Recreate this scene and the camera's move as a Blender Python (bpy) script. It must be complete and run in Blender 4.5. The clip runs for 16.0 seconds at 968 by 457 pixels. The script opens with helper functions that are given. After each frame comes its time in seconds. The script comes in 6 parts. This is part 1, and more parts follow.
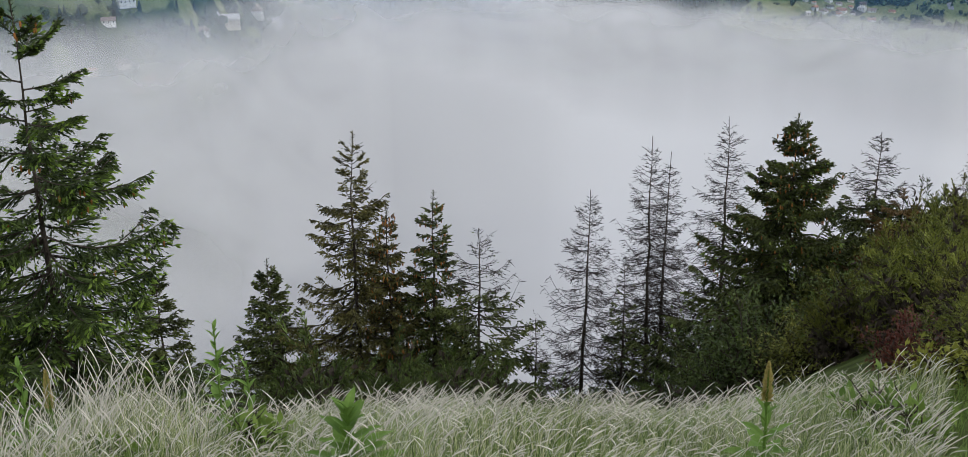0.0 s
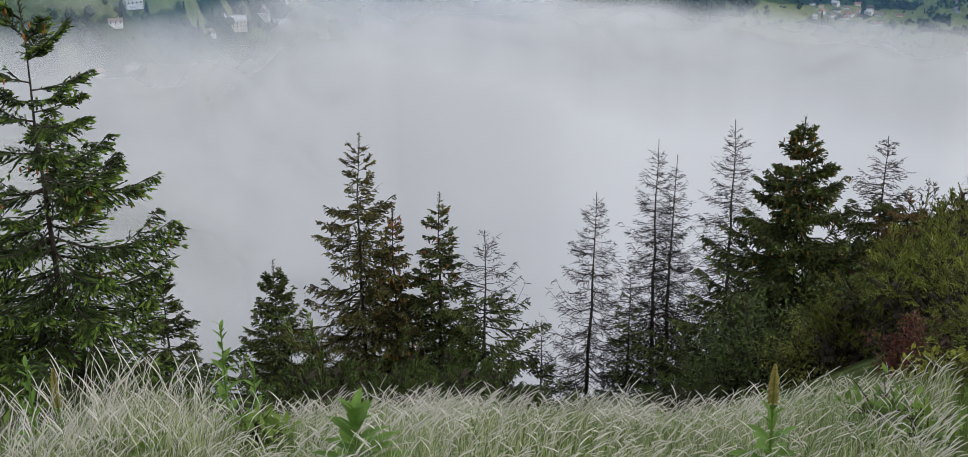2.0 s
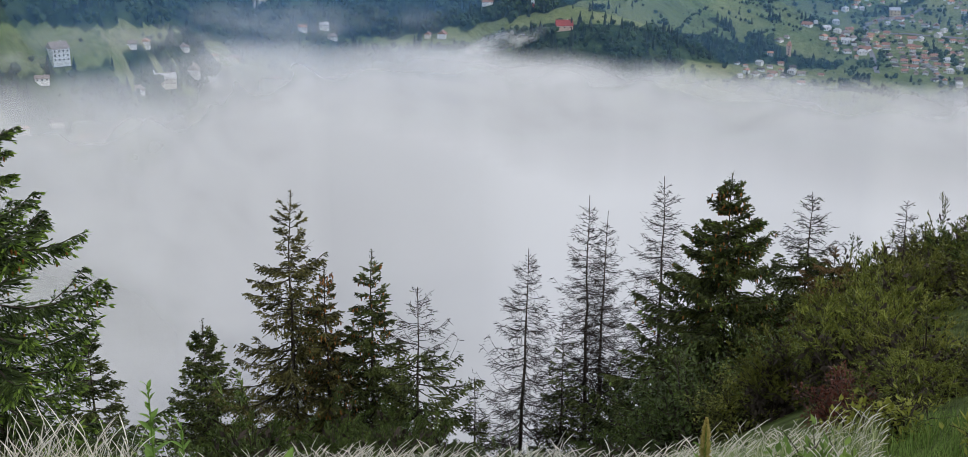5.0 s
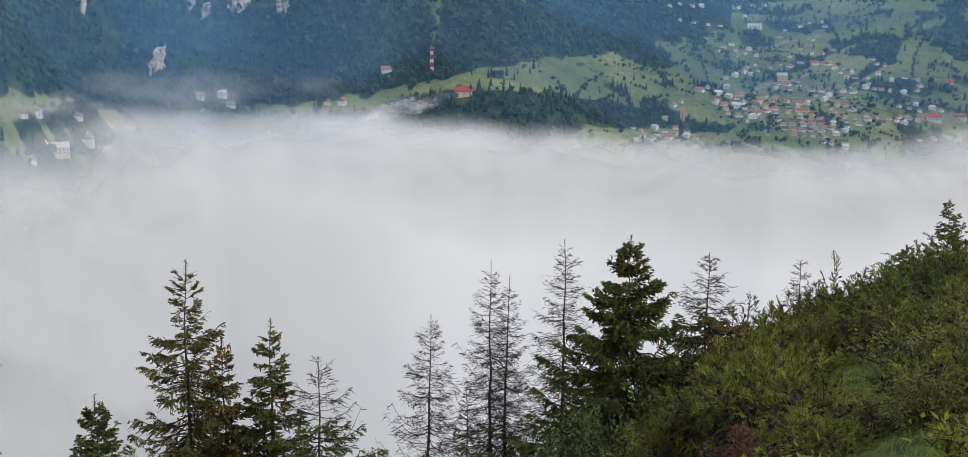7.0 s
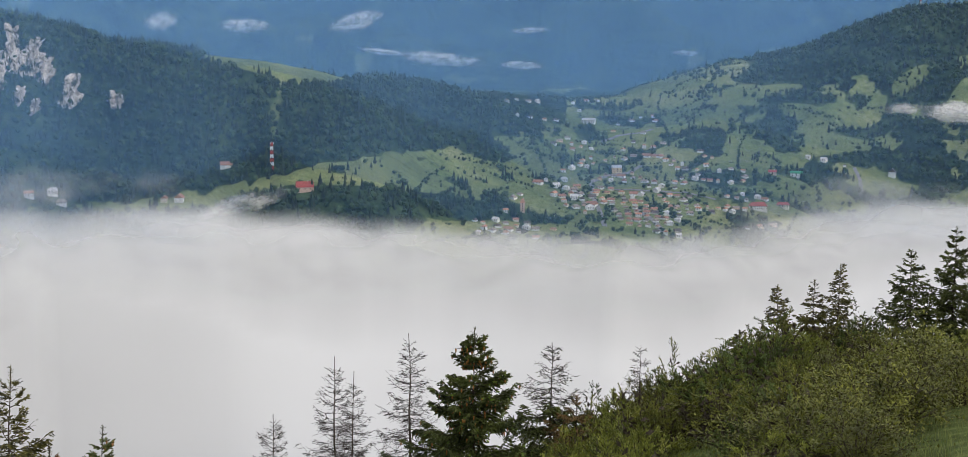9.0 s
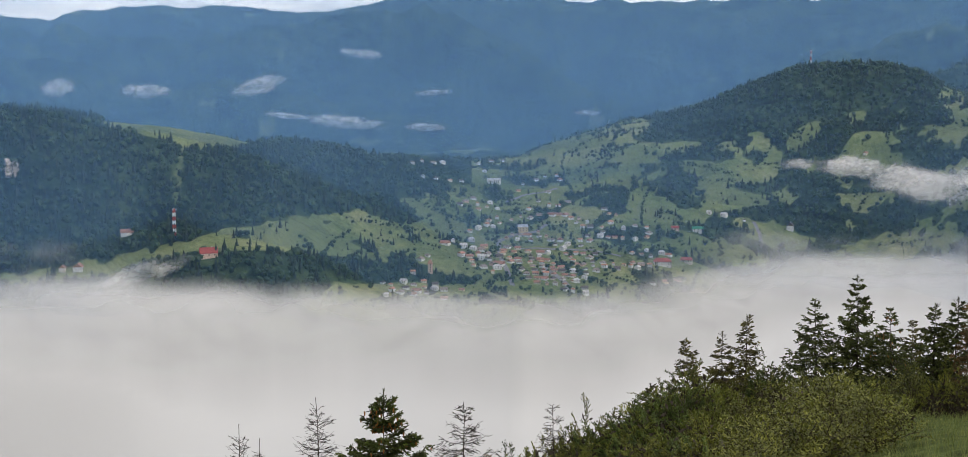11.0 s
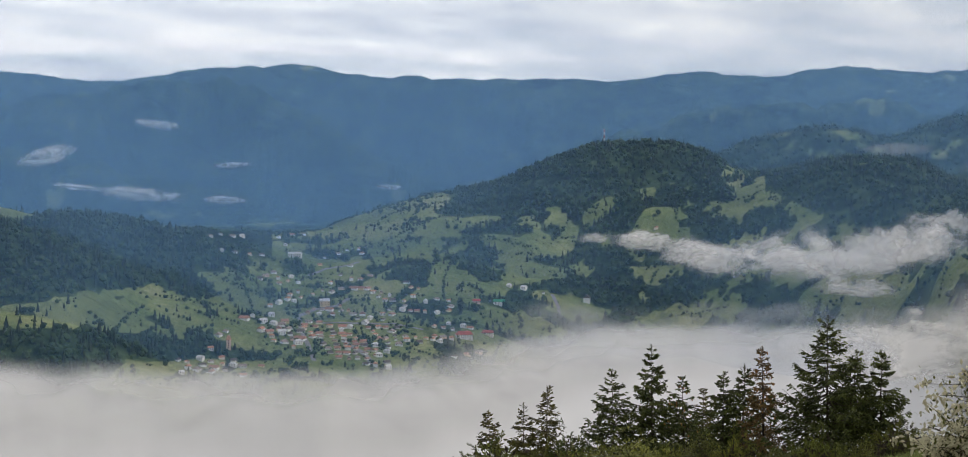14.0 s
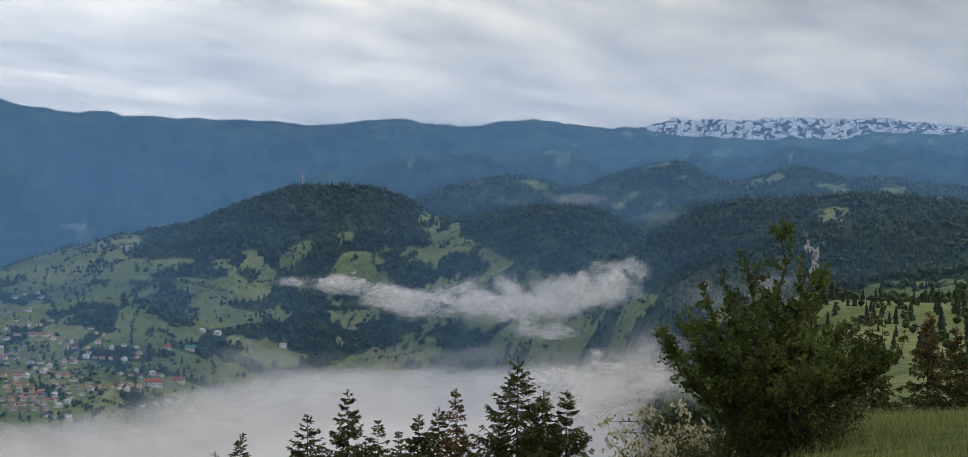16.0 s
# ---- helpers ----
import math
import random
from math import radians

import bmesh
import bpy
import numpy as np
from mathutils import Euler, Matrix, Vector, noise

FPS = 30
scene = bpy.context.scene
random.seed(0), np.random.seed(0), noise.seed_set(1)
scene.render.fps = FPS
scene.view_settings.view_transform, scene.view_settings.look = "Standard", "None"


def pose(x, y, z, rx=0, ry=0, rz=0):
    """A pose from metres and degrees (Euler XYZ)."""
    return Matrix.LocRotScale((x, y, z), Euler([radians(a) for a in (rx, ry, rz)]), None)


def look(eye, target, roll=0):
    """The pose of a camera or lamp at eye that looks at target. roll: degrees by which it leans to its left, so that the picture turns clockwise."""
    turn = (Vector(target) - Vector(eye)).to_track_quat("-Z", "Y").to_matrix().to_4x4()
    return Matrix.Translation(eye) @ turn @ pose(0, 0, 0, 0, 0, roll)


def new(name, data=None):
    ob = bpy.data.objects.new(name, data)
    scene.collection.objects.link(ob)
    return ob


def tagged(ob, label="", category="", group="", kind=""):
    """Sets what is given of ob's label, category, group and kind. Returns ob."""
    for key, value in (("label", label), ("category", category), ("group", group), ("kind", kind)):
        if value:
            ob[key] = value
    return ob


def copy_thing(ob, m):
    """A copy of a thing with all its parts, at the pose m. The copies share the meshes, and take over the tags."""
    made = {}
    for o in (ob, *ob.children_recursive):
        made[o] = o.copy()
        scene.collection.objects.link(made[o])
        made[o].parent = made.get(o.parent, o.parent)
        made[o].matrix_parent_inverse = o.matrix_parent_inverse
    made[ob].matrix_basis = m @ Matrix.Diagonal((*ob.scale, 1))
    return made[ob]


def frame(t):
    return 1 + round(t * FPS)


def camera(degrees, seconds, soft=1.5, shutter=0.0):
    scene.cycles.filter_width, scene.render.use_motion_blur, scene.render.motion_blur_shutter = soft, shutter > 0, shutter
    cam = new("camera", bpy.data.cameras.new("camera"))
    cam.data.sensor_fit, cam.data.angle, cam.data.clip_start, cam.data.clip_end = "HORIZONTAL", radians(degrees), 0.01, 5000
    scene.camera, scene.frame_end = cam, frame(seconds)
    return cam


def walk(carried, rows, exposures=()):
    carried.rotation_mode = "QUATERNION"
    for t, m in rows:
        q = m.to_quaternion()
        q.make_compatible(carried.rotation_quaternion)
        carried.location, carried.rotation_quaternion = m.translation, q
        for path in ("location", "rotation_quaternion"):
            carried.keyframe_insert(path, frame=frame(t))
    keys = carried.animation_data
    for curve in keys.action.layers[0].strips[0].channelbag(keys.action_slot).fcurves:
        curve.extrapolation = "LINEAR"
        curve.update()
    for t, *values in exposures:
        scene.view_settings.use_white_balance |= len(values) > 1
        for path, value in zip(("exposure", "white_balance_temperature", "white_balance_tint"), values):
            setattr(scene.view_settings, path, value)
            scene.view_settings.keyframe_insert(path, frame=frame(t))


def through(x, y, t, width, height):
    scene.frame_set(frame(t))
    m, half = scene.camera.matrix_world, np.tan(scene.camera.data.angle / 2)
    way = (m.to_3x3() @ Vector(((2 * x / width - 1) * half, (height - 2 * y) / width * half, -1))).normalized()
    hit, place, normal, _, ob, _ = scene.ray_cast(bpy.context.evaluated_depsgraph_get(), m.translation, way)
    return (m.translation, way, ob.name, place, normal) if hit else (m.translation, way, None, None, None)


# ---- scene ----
cam = camera(44.9, 16.0, soft=0.6)


def aim(x, y, z, pitch, yaw, roll=0.0):
    """Eye, tilt above the horizon, turn to the right of +y and lean, in degrees."""
    return pose(x, y, z, 90 + pitch, 0, -yaw) @ pose(0, 0, 0, 0, 0, roll)


PATH = [
    (0.0, aim(0.002, 0.008, -0.001, -18.500, 0.000, -0.538)),
    (0.5, aim(0.003, 0.015, -0.003, -18.500, -0.074, -0.547)),
    (1.0, aim(0.002, 0.010, -0.006, -18.460, -0.147, -0.408)),
    (1.5, aim(-0.002, -0.002, -0.003, -18.414, -0.248, -0.415)),
    (2.0, aim(-0.009, -0.012, 0.001, -18.382, -0.283, -0.373)),
    (2.5, aim(-0.017, -0.023, 0.001, -18.120, -0.327, -0.232)),
    (3.0, aim(-0.021, -0.023, -0.000, -17.746, -0.275, -0.265)),
    (3.5, aim(-0.022, -0.025, -0.001, -17.298, -0.115, -0.247)),
    (4.0, aim(-0.019, -0.032, -0.001, -16.734, 0.547, -0.073)),
    (4.5, aim(-0.015, -0.039, 0.002, -16.167, 1.803, 0.098)),
    (7.0, aim(0.039, 0.094, -0.027, -12.390, 8.049, 0.439)),
    (7.5, aim(0.046, 0.107, -0.030, -11.207, 9.328, 0.238)),
    (8.0, aim(0.056, 0.134, -0.033, -10.180, 11.625, 0.392)),
    (8.5, aim(0.065, 0.135, -0.029, -8.766, 13.946, 0.501)),
    (9.0, aim(0.066, 0.118, -0.024, -7.751, 15.764, 0.582)),
    (11.5, aim(0.222, 0.575, -0.176, -4.155, 21.786, -0.343)),
    (12.0, aim(0.227, 0.581, -0.176, -3.564, 23.703, -0.286)),
    (12.5, aim(0.235, 0.590, -0.177, -2.889, 25.623, -0.281)),
    (13.0, aim(0.243, 0.599, -0.178, -2.407, 27.267, -0.253)),
    (13.5, aim(0.244, 0.601, -0.178, -1.896, 29.141, -0.110)),
    (14.0, aim(0.241, 0.596, -0.178, -1.163, 29.965, 0.115)),
    (14.5, aim(0.249, 0.605, -0.180, -0.455, 32.586, 0.508)),
    (15.0, aim(0.271, 0.636, -0.184, -0.041, 37.881, 0.629)),
    (15.5, aim(0.293, 0.665, -0.187, 0.614, 41.807, 0.796)),
    (16.0, aim(0.300, 0.673, -0.188, 1.109, 44.641, 0.796)),
]
walk(cam, PATH, exposures=[(0.0, 0.54, 5850, 9), (4.0, 0.58, 5800, 9), (7.0, 0.76, 6050, 9), (9.0, 0.74, 6250, 9), (12.5, 0.50, 6450, 9), (14.5, 0.39, 6350, 9), (16.0, 0.24, 6200, 9)])
scene.cycles.transparent_max_bounces = 32

# ---- world and light ----
SUN_EL, SUN_AZ = 32.0, 112.0
world = bpy.data.worlds.new("overcast_sky")
scene.world = world
world.use_nodes = True
wn, wl = world.node_tree.nodes, world.node_tree.links
wn.clear()
sky = wn.new("ShaderNodeTexSky")
sky.sky_type, sky.sun_disc = "NISHITA", False
sky.sun_elevation, sky.sun_rotation = radians(SUN_EL), radians(SUN_AZ)
sky_lift = wn.new("ShaderNodeVectorMath")
sky_lift.operation = "SCALE"
sky_lift.inputs["Scale"].default_value = 0.09
wl.new(sky.outputs[0], sky_lift.inputs[0])
co = wn.new("ShaderNodeTexCoord")
sep = wn.new("ShaderNodeSeparateXYZ")
wl.new(co.outputs["Generated"], sep.inputs[0])


def wmath(op, a, b):
    n = wn.new("ShaderNodeMath")
    n.operation = op
    for i, v in enumerate((a, b)):
        if isinstance(v, (int, float)):
            n.inputs[i].default_value = v
        else:
            wl.new(v, n.inputs[i])
    return n.outputs[0]


# cloud deck: the direction carried up to a flat layer
deck = wmath("ADD", wmath("MAXIMUM", sep.outputs[2], 0.0), 0.10)
comb = wn.new("ShaderNodeCombineXYZ")
wl.new(wmath("DIVIDE", sep.outputs[0], deck), comb.inputs[0])
wl.new(wmath("DIVIDE", sep.outputs[1], deck), comb.inputs[1])


def wnoise(scale, detail, off, rough=0.5, distort=0.0):
    mp = wn.new("ShaderNodeMapping")
    mp.inputs["Location"].default_value = off
    mp.inputs["Rotation"].default_value = (0, 0, radians(-32))
    mp.inputs["Scale"].default_value = (1.0, 1.9, 1.0)
    wl.new(comb.outputs[0], mp.inputs[0])
    n = wn.new("ShaderNodeTexNoise")
    n.inputs["Scale"].default_value, n.inputs["Detail"].default_value = scale, detail
    n.inputs["Roughness"].default_value, n.inputs["Distortion"].default_value = rough, distort
    wl.new(mp.outputs[0], n.inputs["Vector"])
    return n.outputs[0]


cloud_ramp = wn.new("ShaderNodeValToRGB")
cloud_ramp.color_ramp.elements[0].position = 0.34
cloud_ramp.color_ramp.elements[0].color = (0.48, 0.49, 0.525, 1)
cloud_ramp.color_ramp.elements[1].position = 0.60
cloud_ramp.color_ramp.elements[1].color = (1.0, 0.93, 0.85, 1)
e = cloud_ramp.color_ramp.elements.new(0.49)
e.color = (0.73, 0.71, 0.695, 1)
wl.new(wmath("ADD", wmath("MULTIPLY", wnoise(0.7, 6, (3, 1, 0), 0.57, 0.35), 0.6), wmath("MULTIPLY", wnoise(2.0, 6, (0, 7, 0), 0.6, 0.25), 0.4)),
       cloud_ramp.inputs[0])
glow = wn.new("ShaderNodeMapRange")
glow.inputs[1].default_value, glow.inputs[2].default_value = 0.02, 0.45
glow.inputs[3].default_value, glow.inputs[4].default_value = 1.42, 0.70
wl.new(sep.outputs[2], glow.inputs[0])
cloud_lift = wn.new("ShaderNodeVectorMath")
cloud_lift.operation = "SCALE"
wl.new(cloud_ramp.outputs[0], cloud_lift.inputs[0])
thick = wn.new("ShaderNodeMapRange")
thick.inputs[1].default_value, thick.inputs[2].default_value = 0.45, 0.92
thick.inputs[3].default_value, thick.inputs[4].default_value = 1.05, 0.54
wl.new(sep.outputs[0], thick.inputs[0])
wl.new(wmath("MULTIPLY", glow.outputs[0], thick.outputs[0]), cloud_lift.inputs["Scale"])
over = wn.new("ShaderNodeMix")
over.data_type = "RGBA"
over.inputs[0].default_value = 0.9
wl.new(sky_lift.outputs[0], over.inputs[6])
wl.new(cloud_lift.outputs[0], over.inputs[7])
bg = wn.new("ShaderNodeBackground")
bg.inputs[1].default_value = 1.0
wl.new(over.outputs[2], bg.inputs[0])
wo = wn.new("ShaderNodeOutputWorld")
wl.new(bg.outputs[0], wo.inputs[0])

sun_data = bpy.data.lights.new("sun", "SUN")
sun_data.energy, sun_data.angle, sun_data.color = 1.1, radians(28), (1.0, 0.93, 0.84)
sun = new("sun", sun_data)
sun.matrix_world = look((300 * math.sin(radians(SUN_AZ)), 300 * math.cos(radians(SUN_AZ)), 300 * math.tan(radians(SUN_EL))), (0, 0, 0))

# ---- materials ----


class Mat:
    """A node material with short hands for the usual nodes."""

    def __init__(self, name, rough=0.7, spec=0.3):
        self.m = bpy.data.materials.new(name)
        self.m.use_nodes = True
        self.t = self.m.node_tree
        self.b = self.t.nodes["Principled BSDF"]
        self.b.inputs["Roughness"].default_value = rough
        self.b.inputs["Specular IOR Level"].default_value = spec
        self.pos = self.t.nodes.new("ShaderNodeNewGeometry")
        self.coord = self.pos.outputs["Position"]

    def link(self, a, b):
        self.t.links.new(a, b)

    def put(self, sock, v):
        if isinstance(v, (int, float)):
            sock.default_value = v
        elif isinstance(v, tuple):
            sock.default_value = (*v, 1) if len(v) == 3 and sock.type == "RGBA" else v
        else:
            self.link(v, sock)

    def noise(self, scale, detail=3, rough=0.5, stretch=(1, 1, 1), distort=0.0, vec=None):
        n = self.t.nodes.new("ShaderNodeTexNoise")
        mp = self.t.nodes.new("ShaderNodeMapping")
        mp.inputs["Scale"].default_value = stretch
        self.link(vec or self.coord, mp.inputs[0])
        self.link(mp.outputs[0], n.inputs["Vector"])
        n.inputs["Scale"].default_value, n.inputs["Detail"].default_value = scale, detail
        n.inputs["Roughness"].default_value, n.inputs["Distortion"].default_value = rough, distort
        return n.outputs[0]

    def voronoi(self, scale, out="Distance", vec=None):
        n = self.t.nodes.new("ShaderNodeTexVoronoi")
        n.inputs["Scale"].default_value = scale
        self.link(vec or self.coord, n.inputs["Vector"])
        return n.outputs[out]

    def math(self, op, a, b=0.0, c=0.0):
        n = self.t.nodes.new("ShaderNodeMath")
        n.operation = op
        for s, v in zip(n.inputs, (a, b, c)):
            self.put(s, v)
        return n.outputs[0]

    def step(self, v, lo, hi):
        n = self.t.nodes.new("ShaderNodeMapRange")
        n.interpolation_type = "SMOOTHSTEP"
        self.put(n.inputs[0], v)
        n.inputs[1].default_value, n.inputs[2].default_value = lo, hi
        return n.outputs[0]

    def mix(self, f, a, b, kind="MIX"):
        n = self.t.nodes.new("ShaderNodeMix")
        n.data_type, n.blend_type = "RGBA", kind
        self.put(n.inputs[0], f)
        self.put(n.inputs[6], a)
        self.put(n.inputs[7], b)
        return n.outputs[2]

    def ramp(self, v, *stops):
        n = self.t.nodes.new("ShaderNodeValToRGB")
        el = n.color_ramp.elements
        while len(el) < len(stops):
            el.new(0.5)
        for s, (p, c) in zip(el, stops):
            s.position, s.color = p, (*c, 1)
        self.put(n.inputs[0], v)
        return n.outputs[0]

    def attr(self, name):
        n = self.t.nodes.new("ShaderNodeAttribute")
        n.attribute_name = name
        return n.outputs["Fac"]

    def island(self):
        return self.pos.outputs["Random Per Island"]

    def object_random(self):
        return self.t.nodes.new("ShaderNodeObjectInfo").outputs["Random"]

    def bump(self, h, strength=0.5, dist=0.02):
        n = self.t.nodes.new("ShaderNodeBump")
        n.inputs["Strength"].default_value, n.inputs["Distance"].default_value = strength, dist
        self.put(n.inputs["Height"], h)
        self.link(n.outputs[0], self.b.inputs["Normal"])
        return self

    def colour(self, c):
        self.put(self.b.inputs["Base Color"], c)
        return self

    def leafy(self, c, through=0.35, rough=0.6):
        """Thin leaf: part of the light goes through."""
        self.colour(c)
        self.b.inputs["Roughness"].default_value = rough
        tr = self.t.nodes.new("ShaderNodeBsdfTranslucent")
        self.put(tr.inputs[0], c)
        mx = self.t.nodes.new("ShaderNodeMixShader")
        mx.inputs[0].default_value = through
        self.link(self.b.outputs[0], mx.inputs[1])
        self.link(tr.outputs[0], mx.inputs[2])
        self.link(mx.outputs[0], self.t.nodes["Material Output"].inputs[0])
        return self

    def mist(self, alpha, c=(0.9, 0.9, 0.92), through=0.4):
        """Mist: white droplets that let part of the view through."""
        df = self.t.nodes.new("ShaderNodeBsdfDiffuse")
        tr = self.t.nodes.new("ShaderNodeBsdfTranslucent")
        self.put(df.inputs[0], c)
        self.put(tr.inputs[0], c)
        both = self.t.nodes.new("ShaderNodeMixShader")
        both.inputs[0].default_value = through
        self.link(df.outputs[0], both.inputs[1])
        self.link(tr.outputs[0], both.inputs[2])
        cl = self.t.nodes.new("ShaderNodeBsdfTransparent")
        mx = self.t.nodes.new("ShaderNodeMixShader")
        self.put(mx.inputs[0], alpha)
        self.link(cl.outputs[0], mx.inputs[1])
        self.link(both.outputs[0], mx.inputs[2])
        self.link(mx.outputs[0], self.t.nodes["Material Output"].inputs[0])
        return self


# ground of the valley and hills
m = Mat("meadow_and_woodland_ground", 0.9, 0.1)
field = m.noise(0.006, 3, 0.5)
fields = m.voronoi(0.013, "Color")
tuft = m.math("ADD", m.math("MULTIPLY", m.noise(0.12, 4, 0.6), 0.5), m.math("MULTIPLY", m.noise(0.035, 4, 0.65, (1, 1, 1), 0.6), 0.5))
grass = m.ramp(m.math("ADD", m.math("MULTIPLY", field, 0.6), m.math("MULTIPLY", tuft, 0.4)),
               (0.36, (0.055, 0.088, 0.030)), (0.46, (0.125, 0.172, 0.060)), (0.55, (0.20, 0.232, 0.088)), (0.64, (0.31, 0.31, 0.15)))
scrub = m.step(m.math("ADD", m.math("MULTIPLY", m.noise(0.028, 5, 0.62, (1, 1, 1), 0.9), 0.6), m.math("MULTIPLY", m.noise(0.11, 3, 0.6), 0.4)), 0.52, 0.64)
grass = m.mix(m.math("MULTIPLY", scrub, 0.6), grass, (0.045, 0.075, 0.026))
grass = m.mix(m.math("MULTIPLY", fields, 0.5), grass, (0.20, 0.215, 0.095))
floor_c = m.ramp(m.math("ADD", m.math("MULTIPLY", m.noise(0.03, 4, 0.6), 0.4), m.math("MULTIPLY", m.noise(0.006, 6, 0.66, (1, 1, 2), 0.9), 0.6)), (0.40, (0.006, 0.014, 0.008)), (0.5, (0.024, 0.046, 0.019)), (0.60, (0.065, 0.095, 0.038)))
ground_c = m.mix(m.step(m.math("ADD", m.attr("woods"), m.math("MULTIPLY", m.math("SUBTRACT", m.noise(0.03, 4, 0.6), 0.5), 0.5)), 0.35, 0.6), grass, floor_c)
M_GROUND = m.colour(ground_c).bump(m.math("ADD", m.noise(0.08, 5, 0.65), m.math("MULTIPLY", m.noise(0.006, 5, 0.6, (1, 1, 1), 0.8), 8.0)), 0.75, 6.0).m

m = Mat("near_turf", 0.95, 0.1)
M_TURF = m.colour(m.ramp(m.noise(1.8, 5, 0.6), (0.3, (0.03, 0.04, 0.013)), (0.55, (0.10, 0.13, 0.038)), (0.75, (0.20, 0.24, 0.08)))).bump(
    m.noise(14, 5, 0.7), 0.8, 0.08).m

m = Mat("snowy_rock", 0.8, 0.2)
snow_n = m.noise(0.03, 5, 0.6, (1, 1, 1.4), 0.9)
M_SNOW = m.colour(m.mix(m.step(snow_n, 0.455, 0.50), (0.05, 0.065, 0.10), (0.88, 0.89, 0.93))).bump(snow_n, 0.6, 20).m

m = Mat("limestone_cliff", 0.9, 0.2)
stone = m.math("ADD", m.math("MULTIPLY", m.noise(0.16, 6, 0.65, (1, 1, 0.22), 0.8), 0.6), m.math("MULTIPLY", m.noise(0.05, 4, 0.6), 0.4))
M_CLIFF = m.colour(m.ramp(stone, (0.42, (0.03, 0.04, 0.025)), (0.49, (0.34, 0.29, 0.24)), (0.60, (0.70, 0.62, 0.54)))).bump(stone, 1.0, 4).m


def conifer_mat(name, dark, light, through=0.12, vary=0.0, spray=2.4):
    k = Mat(name, 0.65, 0.25)
    tone = k.math("ADD", k.math("MULTIPLY", k.island(), 0.5), k.math("MULTIPLY", k.step(k.noise(spray, 2), 0.36, 0.66), 0.5))
    c = k.mix(tone, dark, light)
    if vary:
        c = k.mix(k.math("MULTIPLY", k.object_random(), vary), c, tuple(0.55 * a + 0.15 * b for a, b in zip(dark, light)))
    return k.leafy(c, through).m


M_FOREST = conifer_mat("far_foliage_dark", (0.010, 0.022, 0.010), (0.026, 0.046, 0.018), 0.1, 0.0, 0.05)
M_BROADLEAF = conifer_mat("far_foliage_light", (0.018, 0.038, 0.012), (0.046, 0.080, 0.024), 0.1, 0.0, 0.04)
M_NEEDLE = conifer_mat("spruce_needles", (0.010, 0.016, 0.005), (0.125, 0.148, 0.034))
M_NEEDLE_FRESH = conifer_mat("spruce_needles_fresh", (0.010, 0.018, 0.006), (0.090, 0.130, 0.028))
M_YOUNG = conifer_mat("spruce_young_growth", (0.10, 0.17, 0.02), (0.24, 0.34, 0.05), 0.3)
M_NEEDLE_OLIVE = conifer_mat("spruce_needles_olive", (0.016, 0.017, 0.006), (0.175, 0.158, 0.040))
M_NEEDLE_BROWN = conifer_mat("spruce_needles_browned", (0.06, 0.045, 0.015), (0.20, 0.12, 0.04))
M_JUNIPER = conifer_mat("juniper_scale_leaves", (0.016, 0.022, 0.005), (0.33, 0.34, 0.058), 0.15, 0.6)
M_JUNIPER_BRIGHT = conifer_mat("juniper_yellow_green", (0.022, 0.034, 0.006), (0.33, 0.36, 0.06), 0.16, 0.5)
M_LEAF = conifer_mat("shrub_leaves", (0.018, 0.025, 0.006), (0.29, 0.30, 0.05), 0.14, 0.7)
M_LEAF_APPLE = conifer_mat("apple_leaves", (0.028, 0.042, 0.009), (0.145, 0.19, 0.04), 0.35)
M_LEAF_DARK = conifer_mat("shrub_leaves_blue_green", (0.012, 0.022, 0.006), (0.16, 0.22, 0.045), 0.15, 0.5)
M_LEAF_YELLOW = conifer_mat("shrub_leaves_yellow_green", (0.14, 0.17, 0.02), (0.34, 0.34, 0.05), 0.4)
M_WEED = conifer_mat("weed_leaves", (0.09, 0.16, 0.025), (0.26, 0.36, 0.07), 0.4)
M_LEAF_RUST = conifer_mat("shrub_leaves_rust", (0.06, 0.018, 0.012), (0.14, 0.045, 0.025), 0.2)
M_BLOSSOM = conifer_mat("cream_blossom", (0.52, 0.48, 0.32), (0.84, 0.80, 0.62), 0.3)
M_CONE = conifer_mat("spruce_cones", (0.20, 0.075, 0.018), (0.46, 0.20, 0.05), 0.0)

m = Mat("spruce_bark", 0.95, 0.1)
bk = m.noise(9, 5, 0.65, (1, 1, 0.25))
M_BARK = m.colour(m.ramp(bk, (0.3, (0.022, 0.017, 0.013)), (0.7, (0.10, 0.082, 0.066)))).bump(bk, 0.9, 0.03).m
m = Mat("dead_twigs", 0.95, 0.1)
M_TWIG = m.colour(m.mix(m.island(), (0.014, 0.011, 0.009), (0.06, 0.05, 0.042))).m

